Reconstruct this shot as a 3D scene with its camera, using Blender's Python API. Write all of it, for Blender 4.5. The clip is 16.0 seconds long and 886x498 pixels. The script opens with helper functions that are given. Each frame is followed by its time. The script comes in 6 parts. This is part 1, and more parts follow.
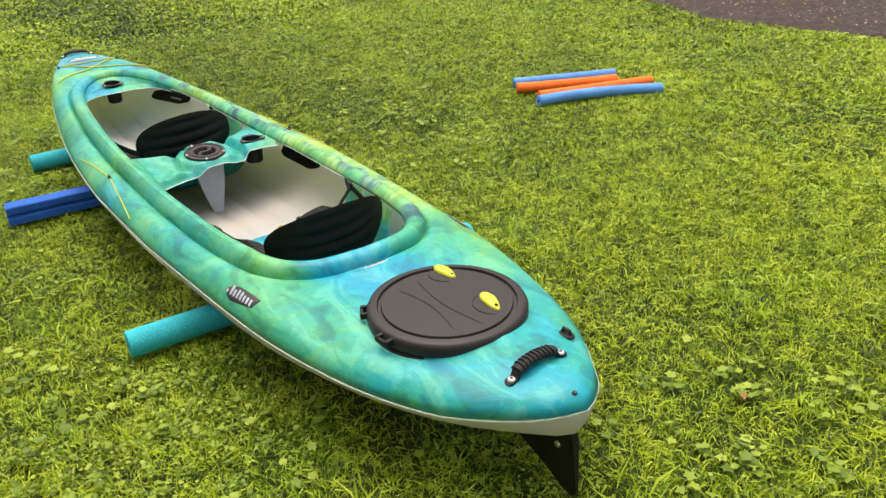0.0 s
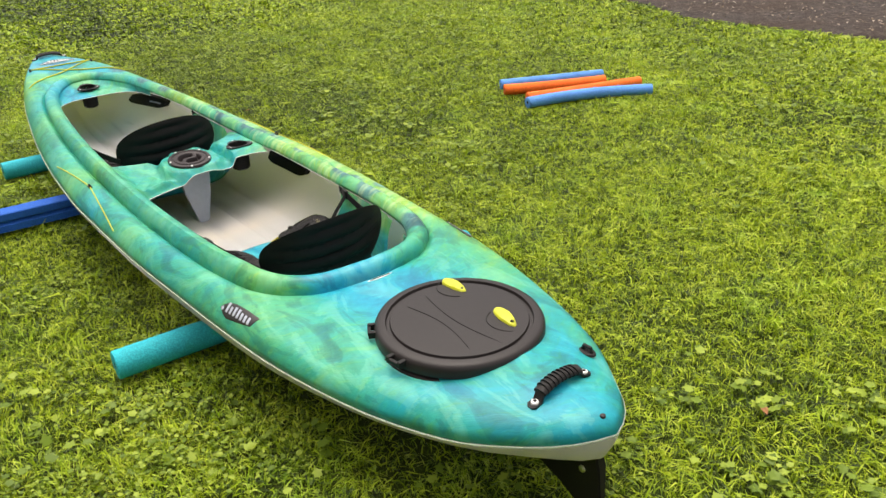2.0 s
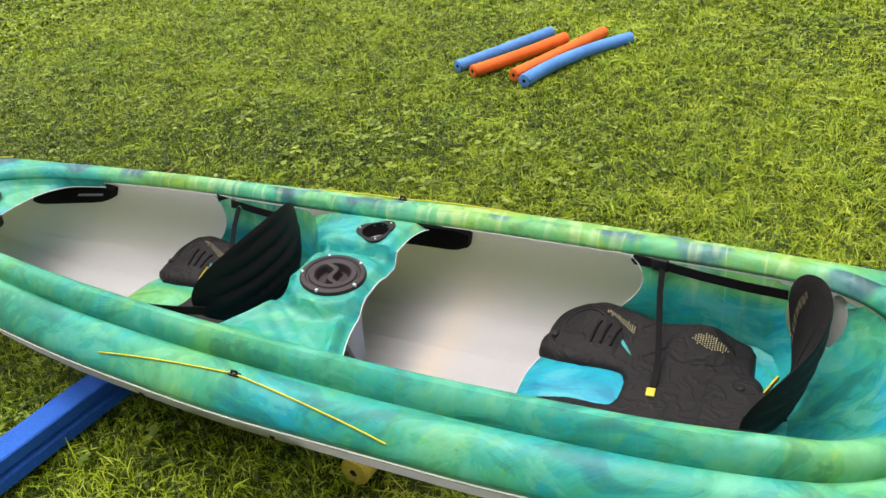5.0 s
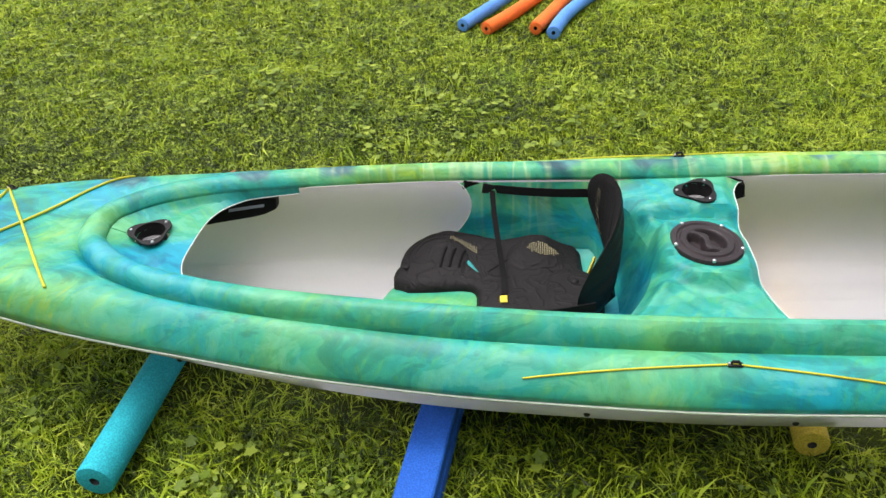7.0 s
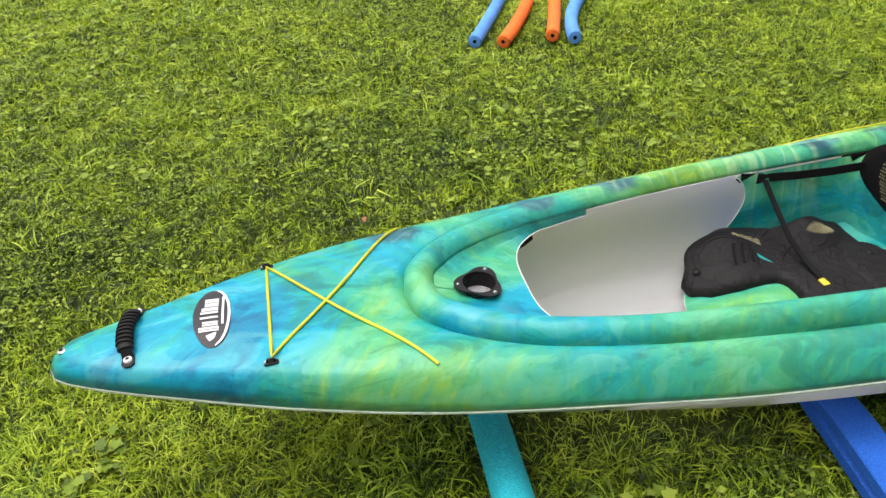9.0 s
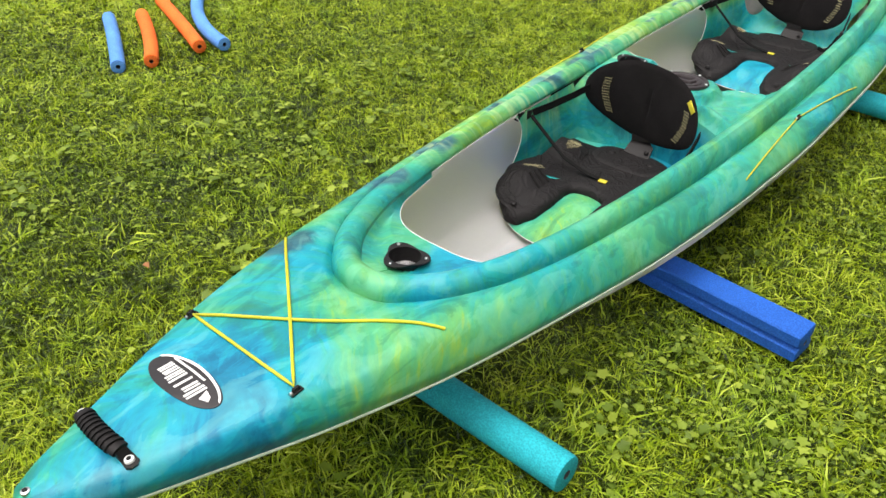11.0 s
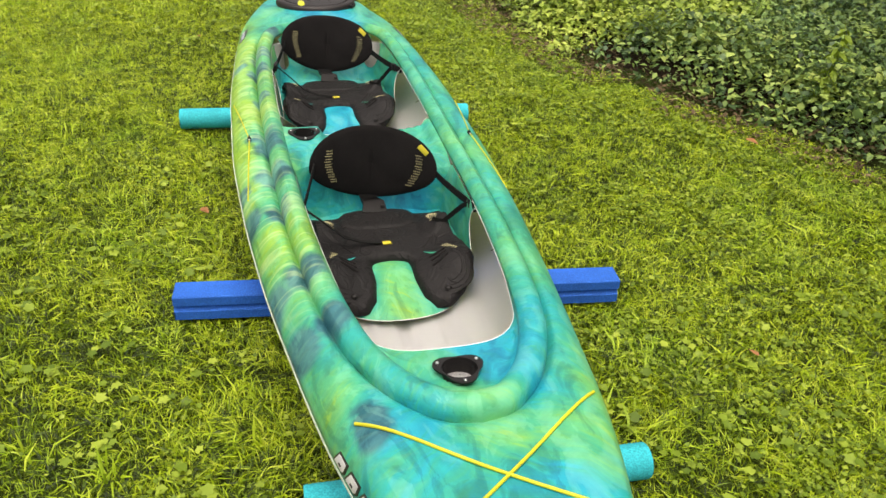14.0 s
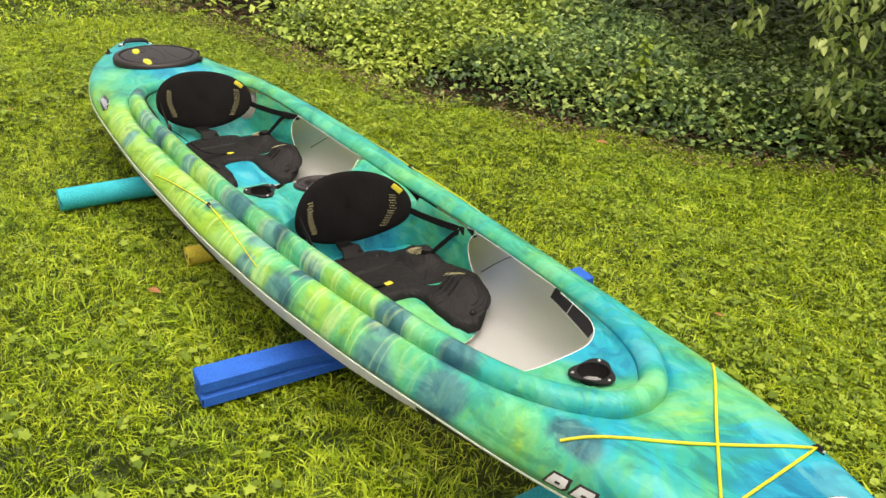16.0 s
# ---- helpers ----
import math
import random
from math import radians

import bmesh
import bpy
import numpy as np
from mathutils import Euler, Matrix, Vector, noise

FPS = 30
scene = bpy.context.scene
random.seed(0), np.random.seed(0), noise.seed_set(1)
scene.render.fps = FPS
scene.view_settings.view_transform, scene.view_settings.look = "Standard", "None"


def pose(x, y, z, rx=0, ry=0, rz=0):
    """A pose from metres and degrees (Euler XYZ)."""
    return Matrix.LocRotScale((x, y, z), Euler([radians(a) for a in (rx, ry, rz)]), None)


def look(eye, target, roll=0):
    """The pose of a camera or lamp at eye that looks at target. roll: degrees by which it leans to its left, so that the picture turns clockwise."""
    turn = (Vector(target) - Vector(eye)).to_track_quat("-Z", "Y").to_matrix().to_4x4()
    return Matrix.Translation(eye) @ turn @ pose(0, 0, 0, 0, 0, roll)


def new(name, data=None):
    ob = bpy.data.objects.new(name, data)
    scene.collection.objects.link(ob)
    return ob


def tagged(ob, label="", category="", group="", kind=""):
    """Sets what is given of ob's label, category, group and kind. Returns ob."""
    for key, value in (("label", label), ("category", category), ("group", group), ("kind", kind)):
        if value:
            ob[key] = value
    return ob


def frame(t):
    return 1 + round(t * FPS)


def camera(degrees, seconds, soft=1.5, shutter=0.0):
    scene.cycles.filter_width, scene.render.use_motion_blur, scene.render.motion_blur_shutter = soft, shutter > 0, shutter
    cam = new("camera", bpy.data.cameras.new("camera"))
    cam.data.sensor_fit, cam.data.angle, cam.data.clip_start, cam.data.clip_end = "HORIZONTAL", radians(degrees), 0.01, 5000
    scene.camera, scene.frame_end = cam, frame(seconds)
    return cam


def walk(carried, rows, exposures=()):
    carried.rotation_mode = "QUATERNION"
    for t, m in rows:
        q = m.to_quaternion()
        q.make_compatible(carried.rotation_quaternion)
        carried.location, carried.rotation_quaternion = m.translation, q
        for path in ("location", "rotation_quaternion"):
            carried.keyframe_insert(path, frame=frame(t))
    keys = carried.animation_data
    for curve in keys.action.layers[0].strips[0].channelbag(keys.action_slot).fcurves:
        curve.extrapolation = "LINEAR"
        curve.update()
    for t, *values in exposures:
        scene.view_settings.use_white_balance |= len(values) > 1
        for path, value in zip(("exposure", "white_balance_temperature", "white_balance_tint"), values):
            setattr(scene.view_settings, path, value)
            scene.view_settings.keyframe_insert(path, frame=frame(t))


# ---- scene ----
cam = camera(58.7, 16.0)
PATH = [
    (0, (-2.861, 0.935, 1.279), (-1.387, -0.092, 0.399), -3.4),
    (0.5, (-2.86, 0.94, 1.277), (-1.385, -0.093, 0.406), -2.7),
    (1, (-2.873, 0.957, 1.286), (-1.393, -0.076, 0.423), -2.3),
    (1.5, (-2.853, 0.954, 1.285), (-1.39, -0.101, 0.421), -2.5),
    (2, (-2.729, 0.944, 1.269), (-1.297, -0.136, 0.386), -3.1),
    (2.5, (-2.407, 0.895, 1.275), (-1.019, -0.229, 0.373), -4.8),
    (3, (-2.174, 0.902, 1.296), (-0.872, -0.302, 0.372), -6.0),
    (3.2, (-2.079, 0.947, 1.292), (-0.825, -0.301, 0.359), -6.2),
    (5.3, (-0.767, 1.292, 1.279), (0.007, -0.235, 0.245), -8.1),
    (5.5, (-0.639, 1.327, 1.273), (0.077, -0.222, 0.23), -8.1),
    (6, (-0.3, 1.316, 1.273), (0.268, -0.261, 0.182), -7.7),
    (6.5, (0.015, 1.305, 1.299), (0.427, -0.294, 0.17), -7.2),
    (7, (0.362, 1.411, 1.324), (0.638, -0.202, 0.175), -6.5),
    (7.5, (0.606, 1.435, 1.331), (0.763, -0.192, 0.178), -6.1),
    (8, (0.962, 1.382, 1.339), (1.002, -0.258, 0.195), -5.8),
    (8.2, (1.08, 1.369, 1.351), (1.076, -0.274, 0.211), -6.0),
    (10.3, (2.01, 1.02, 1.36), (1.26, -0.392, 0.158), -5.8),
    (10.5, (2.045, 1.012, 1.365), (1.202, -0.329, 0.144), -5.0),
    (11, (2.197, 0.953, 1.378), (1.013, -0.132, 0.185), -2.2),
    (11.5, (2.307, 0.821, 1.394), (0.933, -0.037, 0.221), -0.3),
    (12, (2.358, 0.542, 1.362), (0.866, -0.096, 0.194), -0.1),
    (12.5, (2.401, 0.369, 1.405), (0.819, -0.024, 0.246), 0.2),
    (13, (2.44, 0.136, 1.398), (0.792, 0.103, 0.265), 1.6),
    (13.5, (2.464, -0.119, 1.425), (0.825, 0.15, 0.312), 2.4),
    (14, (2.406, -0.366, 1.399), (0.776, 0.091, 0.335), 3.6),
    (14.5, (2.388, -0.598, 1.447), (0.761, 0.029, 0.468), 4.0),
    (15, (2.415, -0.846, 1.444), (0.837, -0.033, 0.522), 4.3),
    (15.5, (2.343, -0.998, 1.405), (0.853, -0.032, 0.486), 4.2),
    (16, (2.137, -1.097, 1.383), (0.75, -0.017, 0.43), 4.1),
]
walk(cam, [(t, look(eye, target, roll)) for t, eye, target, roll in PATH], exposures=[(0.0, 0.70, 7050, 13), (3.0, 0.62, 6950, 13), (5.5, 0.57, 6550, 17), (7.5, 0.64, 6450, 17), (10.5, 0.61, 6600, 13), (13.5, 0.61, 7150, 13), (16.0, 0.72, 7450, 13)])


# ---- light ----
SUN_EL, SUN_AZ = 78.0, 112.0
world = bpy.data.worlds.new("overcast_sky")
scene.world = world
world.use_nodes = True
wt = world.node_tree
sky = wt.nodes.new("ShaderNodeTexSky")
sky.sky_type = "NISHITA"
sky.sun_disc = False
sky.sun_elevation = radians(SUN_EL)
sky.sun_rotation = radians(SUN_AZ)
sky.air_density, sky.dust_density, sky.ozone_density = 1.0, 6.0, 1.0
grey = wt.nodes.new("ShaderNodeHueSaturation")
grey.inputs["Saturation"].default_value = 0.28
wt.links.new(sky.outputs[0], grey.inputs["Color"])
wt.links.new(grey.outputs[0], wt.nodes["Background"].inputs[0])
wt.nodes["Background"].inputs[1].default_value = 0.15
sun = new("sun", bpy.data.lights.new("sun", "SUN"))
sun.data.energy = 1.4
sun.data.angle = radians(80)
sun.data.color = (1.0, 0.96, 0.88)
# the sky's sun_rotation turns clockwise from +y seen from above
SUN_DIR = Vector((math.sin(radians(SUN_AZ)) * math.cos(radians(SUN_EL)), math.cos(radians(SUN_AZ)) * math.cos(radians(SUN_EL)), math.sin(radians(SUN_EL))))
sun.matrix_world = look(SUN_DIR * 30, (0, 0, 0))


# ---- material helpers ----
class Tree:
    """A few short calls to write node trees."""

    def __init__(self, name):
        self.m = bpy.data.materials.new(name)
        self.m.use_nodes = True
        self.t = self.m.node_tree
        self.b = self.t.nodes["Principled BSDF"]

    def node(self, typ, **props):
        n = self.t.nodes.new("ShaderNode" + typ)
        for k, v in props.items():
            if k == "op":
                n.operation = v
            elif k == "blend":
                n.blend_type = v
            elif k == "kind":
                n.data_type = v
        return n

    def link(self, a, b):
        self.t.links.new(a, b)

    def put(self, socket, v):
        if isinstance(v, (int, float)):
            socket.default_value = v
        elif isinstance(v, (tuple, list)):
            socket.default_value = tuple(v) + ((1.0,) if len(v) == 3 and socket.type == "RGBA" else ())
        else:
            self.link(v, socket)

    def coords(self, scale=(1, 1, 1), offset=(0, 0, 0)):
        c = self.node("TexCoord")
        mp = self.node("Mapping")
        mp.inputs["Scale"].default_value = scale
        mp.inputs["Location"].default_value = offset
        self.link(c.outputs["Object"], mp.inputs["Vector"])
        return mp.outputs[0]

    def noise(self, vec, scale, detail=3.0, rough=0.55, distortion=0.0):
        n = self.node("TexNoise")
        self.link(vec, n.inputs["Vector"])
        n.inputs["Scale"].default_value = scale
        n.inputs["Detail"].default_value = detail
        n.inputs["Roughness"].default_value = rough
        n.inputs["Distortion"].default_value = distortion
        return n.outputs["Fac"]

    def ramp(self, fac, stops):
        r = self.node("ValToRGB")
        e = r.color_ramp.elements
        while len(e) < len(stops):
            e.new(0.5)
        for el, (p, c) in zip(e, stops):
            el.position, el.color = p, (tuple(c) if isinstance(c, (tuple, list)) else (c, c, c)) + (1.0,)
        self.put(r.inputs[0], fac)
        return r.outputs[0]

    def mix(self, fac, a, b, blend="MIX"):
        n = self.node("Mix", kind="RGBA")
        n.blend_type = blend
        self.put(n.inputs[0], fac)
        self.put(n.inputs[6], a)
        self.put(n.inputs[7], b)
        return n.outputs[2]

    def math(self, op, a, b=0.0, clamp=False):
        n = self.node("Math", op=op)
        n.use_clamp = clamp
        self.put(n.inputs[0], a)
        self.put(n.inputs[1], b)
        return n.outputs[0]

    def bump(self, height, strength=0.3, distance=0.01):
        n = self.node("Bump")
        n.inputs["Strength"].default_value = strength
        n.inputs["Distance"].default_value = distance
        self.link(height, n.inputs["Height"])
        self.link(n.outputs[0], self.b.inputs["Normal"])

    def set(self, **kw):
        names = dict(color="Base Color", rough="Roughness", metal="Metallic", spec="Specular IOR Level", sheen="Sheen Weight", coat="Coat Weight", coat_rough="Coat Roughness", sss="Subsurface Weight")
        for k, v in kw.items():
            self.put(self.b.inputs[names[k]], v)
        return self.m


def marbled_plastic():
    """Deck sheet: swirls of blue, teal, green and lime. The broad layout of the print comes from three values laid on the sheet."""
    t = Tree("marbled_plastic")
    co = t.coords((1, 1, 1))

    def laid(name):
        n = t.node("Attribute")
        n.attribute_name = name
        return n.outputs["Fac"]

    tone, slate, fold = laid("tone"), laid("slate"), laid("fold")
    warp = t.node("TexNoise")
    t.link(co, warp.inputs["Vector"])
    warp.inputs["Scale"].default_value = 3.0
    warp.inputs["Detail"].default_value = 3.0
    shift = t.node("VectorMath", op="MULTIPLY_ADD")
    t.link(warp.outputs["Color"], shift.inputs[0])
    shift.inputs[1].default_value = (0.20, 0.11, 0.11)
    t.link(co, shift.inputs[2])
    st = t.node("Mapping")
    st.inputs["Scale"].default_value = (4.0, 9.0, 8.0)
    st.inputs["Rotation"].default_value = (0, 0, radians(14))
    t.link(shift.outputs[0], st.inputs["Vector"])
    big = t.noise(st.outputs[0], 1.0, 3.0, 0.5, 0.35)
    # fine streaks slant from the middle line on both sides
    fold_in = t.node("SeparateXYZ")
    t.link(shift.outputs[0], fold_in.inputs[0])
    both = t.node("CombineXYZ")
    t.link(fold_in.outputs[0], both.inputs[0])
    t.link(t.math("ABSOLUTE", fold_in.outputs[1]), both.inputs[1])
    t.link(fold_in.outputs[2], both.inputs[2])
    turn = t.node("Mapping")
    turn.inputs["Rotation"].default_value = (0, 0, radians(38))
    t.link(both.outputs[0], turn.inputs["Vector"])

    def streaks(scale, detail, rough, distortion):
        m = t.node("Mapping")
        m.inputs["Scale"].default_value = scale
        t.link(turn.outputs[0], m.inputs["Vector"])
        return t.noise(m.outputs[0], 1.0, detail, rough, distortion)

    streak = streaks((60.0, 8.0, 22.0), 4.0, 0.62, 0.25)
    broad = streaks((19.0, 3.6, 8.0), 3.0, 0.55, 0.3)
    # flecks: short bright dashes along the streaks
    fleck = t.ramp(streaks((75.0, 17.0, 30.0), 2.0, 0.5, 0.2), [(0.57, 0.0), (0.68, 1.0)])
    dark_dash = t.ramp(streaks((46.0, 11.0, 24.0), 3.0, 0.55, 0.3), [(0.62, 0.0), (0.78, 1.0)])

    def about(f, amount):
        return t.math("MULTIPLY", t.math("SUBTRACT", f, 0.5), amount)

    v = t.math("ADD", tone, about(big, 0.36))
    v = t.math("ADD", v, about(streak, 0.27))
    sep = t.node("SeparateXYZ")
    t.link(co, sep.inputs[0])
    bow = t.math("MULTIPLY", t.math("SUBTRACT", sep.outputs[0], 1.2), 2.5, True)
    v = t.math("ADD", v, t.math("MULTIPLY", about(broad, 1.0), t.math("ADD", t.math("MULTIPLY", bow, 0.70), 0.42)))
    v = t.math("ADD", v, t.math("MULTIPLY", fleck, 0.11))
    v = t.math("SUBTRACT", v, t.math("MULTIPLY", dark_dash, 0.13))
    col = t.ramp(v, [(0.0, (0.001, 0.185, 0.31)), (0.13, (0.001, 0.285, 0.42)), (0.27, (0.003, 0.31, 0.40)), (0.42, (0.010, 0.31, 0.285)), (0.60, (0.040, 0.34, 0.195)), (0.82, (0.110, 0.39, 0.125)), (1.08, (0.23, 0.42, 0.045))])
    # slate and lime bands across the starboard side
    bands = t.node("Mapping")
    bands.inputs["Scale"].default_value = (7.5, 5.0, 4.0)
    bands.inputs["Rotation"].default_value = (0, 0, radians(-22))
    t.link(shift.outputs[0], bands.inputs["Vector"])
    sl = t.math("ADD", slate, about(t.noise(bands.outputs[0], 1.0, 3.0, 0.55, 0.6), 1.25))
    col = t.mix(t.ramp(sl, [(0.30, 0.0), (0.50, 0.90)]), col, t.ramp(broad, [(0.34, (0.008, 0.060, 0.085)), (0.5, (0.034, 0.125, 0.165)), (0.66, (0.075, 0.235, 0.22))]))
    # pale stress lines where the sheet was drawn over the rim
    wr = t.node("Mapping")
    wr.inputs["Scale"].default_value = (17.0, 2.2, 2.2)
    t.link(co, wr.inputs["Vector"])
    crease = t.noise(wr.outputs[0], 1.0, 1.5, 0.5, 0.2)
    line = t.ramp(crease, [(0.44, 0.0), (0.495, 1.0), (0.525, 0.0)])
    col = t.mix(t.math("MULTIPLY", t.math("MULTIPLY", line, fold), 0.46), col, (0.48, 0.62, 0.28))
    mott = t.noise(shift.outputs[0], 30.0, 4.0, 0.65, 0.4)
    col = t.mix(1.0, col, t.ramp(mott, [(0.30, 0.82), (0.5, 0.95), (0.70, 1.07)]), "MULTIPLY")
    # washes: deep teal pools and pale mint clouds, crisp on one side
    wash = t.node("Mapping")
    wash.inputs["Scale"].default_value = (5.5, 13.0, 11.0)
    wash.inputs["Rotation"].default_value = (0, 0, radians(-16))
    t.link(shift.outputs[0], wash.inputs["Vector"])
    pool = t.noise(wash.outputs[0], 1.0, 5.0, 0.58, 0.9)
    col = t.mix(t.ramp(pool, [(0.33, 0.72), (0.42, 0.40), (0.445, 0.0)]), col, t.mix(1.0, col, (0.30, 0.50, 0.62), "MULTIPLY"))
    col = t.mix(t.ramp(pool, [(0.535, 0.0), (0.56, 0.24), (0.68, 0.46)]), col, t.mix(0.45, t.mix(1.0, col, (1.3, 1.35, 1.3), "MULTIPLY"), (0.26, 0.58, 0.42)))
    relief = t.math("ADD", t.math("MULTIPLY", t.math("ADD", streak, t.math("MULTIPLY", mott, 0.6)), 0.35), t.math("MULTIPLY", t.math("MULTIPLY", crease, fold), 2.2))
    t.bump(relief, 0.40, 0.008)
    return t.set(color=col, rough=t.math("ADD", t.math("MULTIPLY", streak, 0.18), 0.32), spec=0.32)


def plain(name, color, rough=0.5, spread=0.12, grain=60.0, bump=0.08, dist=0.002, metal=0.0, spec=0.5, stain=3.0, streaks=(1, 1, 1)):
    """A surface of one colour with fine grain and larger stains."""
    t = Tree(name)
    co = t.coords(streaks)
    g = t.noise(co, grain, 3.0, 0.6)
    s = t.noise(co, stain, 3.0, 0.55)
    f = t.math("ADD", t.math("MULTIPLY", g, 0.5), t.math("MULTIPLY", s, 0.5))
    lo = tuple(c * (1 - spread) for c in color)
    hi = tuple(min(1.0, c * (1 + spread)) for c in color)
    col = t.ramp(f, [(0.36, lo), (0.64, hi)])
    t.bump(g, bump, dist)
    return t.set(color=col, rough=t.math("ADD", t.math("MULTIPLY", s, 0.14), rough - 0.07), metal=metal, spec=spec)


def blades(name, stops, patch=0.9, rough=0.55, sheer=0.25, spec=0.16, tuft=0.0):
    """Leaves and blades, each with its own tone, in patches; light passes through."""
    t = Tree(name)
    geo = t.node("NewGeometry")
    n = t.noise(t.coords(), patch, 4.0, 0.6)
    f = t.math("ADD", t.math("MULTIPLY", geo.outputs["Random Per Island"], 0.62 - 0.20 * (tuft > 0)), t.math("MULTIPLY", n, 0.42))
    if tuft:
        f = t.math("ADD", f, t.math("MULTIPLY", t.math("SUBTRACT", t.noise(t.coords(), tuft, 2.0, 0.6), 0.34), 0.60))
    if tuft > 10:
        # light put into the colour: starboard lawn brighter and yellower towards the stern
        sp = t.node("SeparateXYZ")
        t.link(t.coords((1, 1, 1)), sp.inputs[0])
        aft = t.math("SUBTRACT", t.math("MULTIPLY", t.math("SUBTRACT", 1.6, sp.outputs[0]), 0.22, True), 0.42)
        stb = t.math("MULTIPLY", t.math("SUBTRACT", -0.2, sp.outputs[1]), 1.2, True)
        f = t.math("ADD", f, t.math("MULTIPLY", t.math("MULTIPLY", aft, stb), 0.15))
        # the brighter light up to the bed's edge, also as colour
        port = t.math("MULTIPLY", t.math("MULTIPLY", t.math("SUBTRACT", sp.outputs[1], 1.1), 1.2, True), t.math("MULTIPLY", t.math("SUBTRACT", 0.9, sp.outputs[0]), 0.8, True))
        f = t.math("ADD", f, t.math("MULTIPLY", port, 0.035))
        # shade beside the kayak put into the colour: darker close to starboard, lighter further out
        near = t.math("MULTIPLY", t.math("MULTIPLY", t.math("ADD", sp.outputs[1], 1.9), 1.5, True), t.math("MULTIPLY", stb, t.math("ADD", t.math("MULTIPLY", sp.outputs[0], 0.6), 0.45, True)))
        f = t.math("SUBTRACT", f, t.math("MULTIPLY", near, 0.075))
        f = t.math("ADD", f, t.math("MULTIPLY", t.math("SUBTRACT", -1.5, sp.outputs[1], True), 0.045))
        # clumps a hand or two wide
        f = t.math("ADD", f, t.math("MULTIPLY", t.math("SUBTRACT", t.noise(t.coords((1, 1, 1), (3.1, 5.2, 0)), 5.5, 3.0, 0.6, 0.3), 0.49), 0.34))
    col = t.ramp(f, stops)
    if tuft:
        # cooler, greyer green in some patches
        cool = t.math("ADD", t.math("MULTIPLY", t.noise(t.coords((1, 1, 1), (7.3, 2.1, 0)), 4.5, 3.0, 0.6), 0.6), t.math("MULTIPLY", t.noise(t.coords((1, 1, 1), (1.7, 9.4, 0)), 1.3, 2.0), 0.4))
        col = t.mix(t.ramp(cool, [(0.50, 0.0), (0.66, 0.7)]), col, t.mix(1.0, col, (0.80, 0.97, 1.6), "MULTIPLY"))
    t.set(color=col, rough=rough, spec=spec)
    tr = t.node("BsdfTranslucent")
    t.link(col, tr.inputs[0])
    mx = t.node("MixShader")
    mx.inputs[0].default_value = sheer
    t.link(t.b.outputs[0], mx.inputs[1])
    t.link(tr.outputs[0], mx.inputs[2])
    t.link(mx.outputs[0], t.t.nodes["Material Output"].inputs[0])
    return t.m


def soil_material():
    t = Tree("lawn_soil")
    co = t.coords()
    a = t.noise(co, 14.0, 6.0, 0.7)
    b = t.noise(co, 0.8, 3.0)
    c = t.noise(co, 180.0, 3.0, 0.7)
    f = t.math("ADD", t.math("MULTIPLY", a, 0.5), t.math("MULTIPLY", c, 0.5))
    col = t.ramp(f, [(0.32, (0.007, 0.013, 0.002)), (0.5, (0.030, 0.048, 0.004)), (0.68, (0.070, 0.105, 0.008))])
    col = t.mix(t.ramp(b, [(0.5, 0.0), (0.75, 0.5)]), col, (0.045, 0.040, 0.012))
    t.bump(f, 0.6, 0.03)
    return t.set(color=col, rough=0.9, spec=0.2)


def asphalt_material():
    t = Tree("old_asphalt")
    co = t.coords()
    a = t.noise(co, 26.0, 5.0, 0.75)
    b = t.noise(co, 1.6, 4.0)
    c = t.noise(co, 7.0, 5.0, 0.7)
    col = t.ramp(a, [(0.34, (0.020, 0.016, 0.014)), (0.5, (0.045, 0.036, 0.032)), (0.68, (0.11, 0.09, 0.08))])
    col = t.mix(t.ramp(b, [(0.4, 0.0), (0.7, 0.55)]), col, (0.050, 0.030, 0.018))
    col = t.mix(t.ramp(c, [(0.60, 0.0), (0.70, 0.6)]), col, (0.14, 0.12, 0.095))
    t.bump(a, 0.7, 0.02)
    return t.set(color=col, rough=0.92, spec=0.2)


def foam(name, color):
    t = Tree(name)
    co = t.coords()
    vor = t.node("TexVoronoi")
    t.link(co, vor.inputs["Vector"])
    vor.inputs["Scale"].default_value = 240.0
    s = t.noise(co, 6.0, 4.0, 0.6)
    f = t.math("ADD", t.math("MULTIPLY", vor.outputs["Distance"], 0.45), t.math("MULTIPLY", s, 0.6))
    col = t.ramp(f, [(0.25, tuple(c * 0.62 for c in color)), (0.7, tuple(min(1, c * 1.22) for c in color))])
    t.bump(vor.outputs["Distance"], 0.35, 0.002)
    return t.set(color=col, rough=0.75, spec=0.25)


def fabric(name, color, weave=900.0, rough=0.92, spec=0.15, slack=0.0):
    t = Tree(name)
    co = t.coords()
    n = t.noise(co, weave, 2.0, 0.6)
    s = t.noise(co, 14.0, 4.0)
    f = t.math("ADD", t.math("MULTIPLY", n, 0.5), t.math("MULTIPLY", s, 0.5))
    col = t.ramp(f, [(0.3, tuple(c * 0.6 for c in color)), (0.7, tuple(c * 1.6 for c in color))])
    # slack folds of the cover
    fold = t.ramp(t.noise(co, 21.0, 2.0, 0.45, 0.8), [(0.40, 0.0), (0.50, 1.0), (0.60, 0.25)])
    t.bump(t.math("ADD", t.math("MULTIPLY", n, 0.12), t.math("MULTIPLY", fold, slack)), 0.45, 0.008)
    return t.set(color=col, rough=rough, spec=spec)


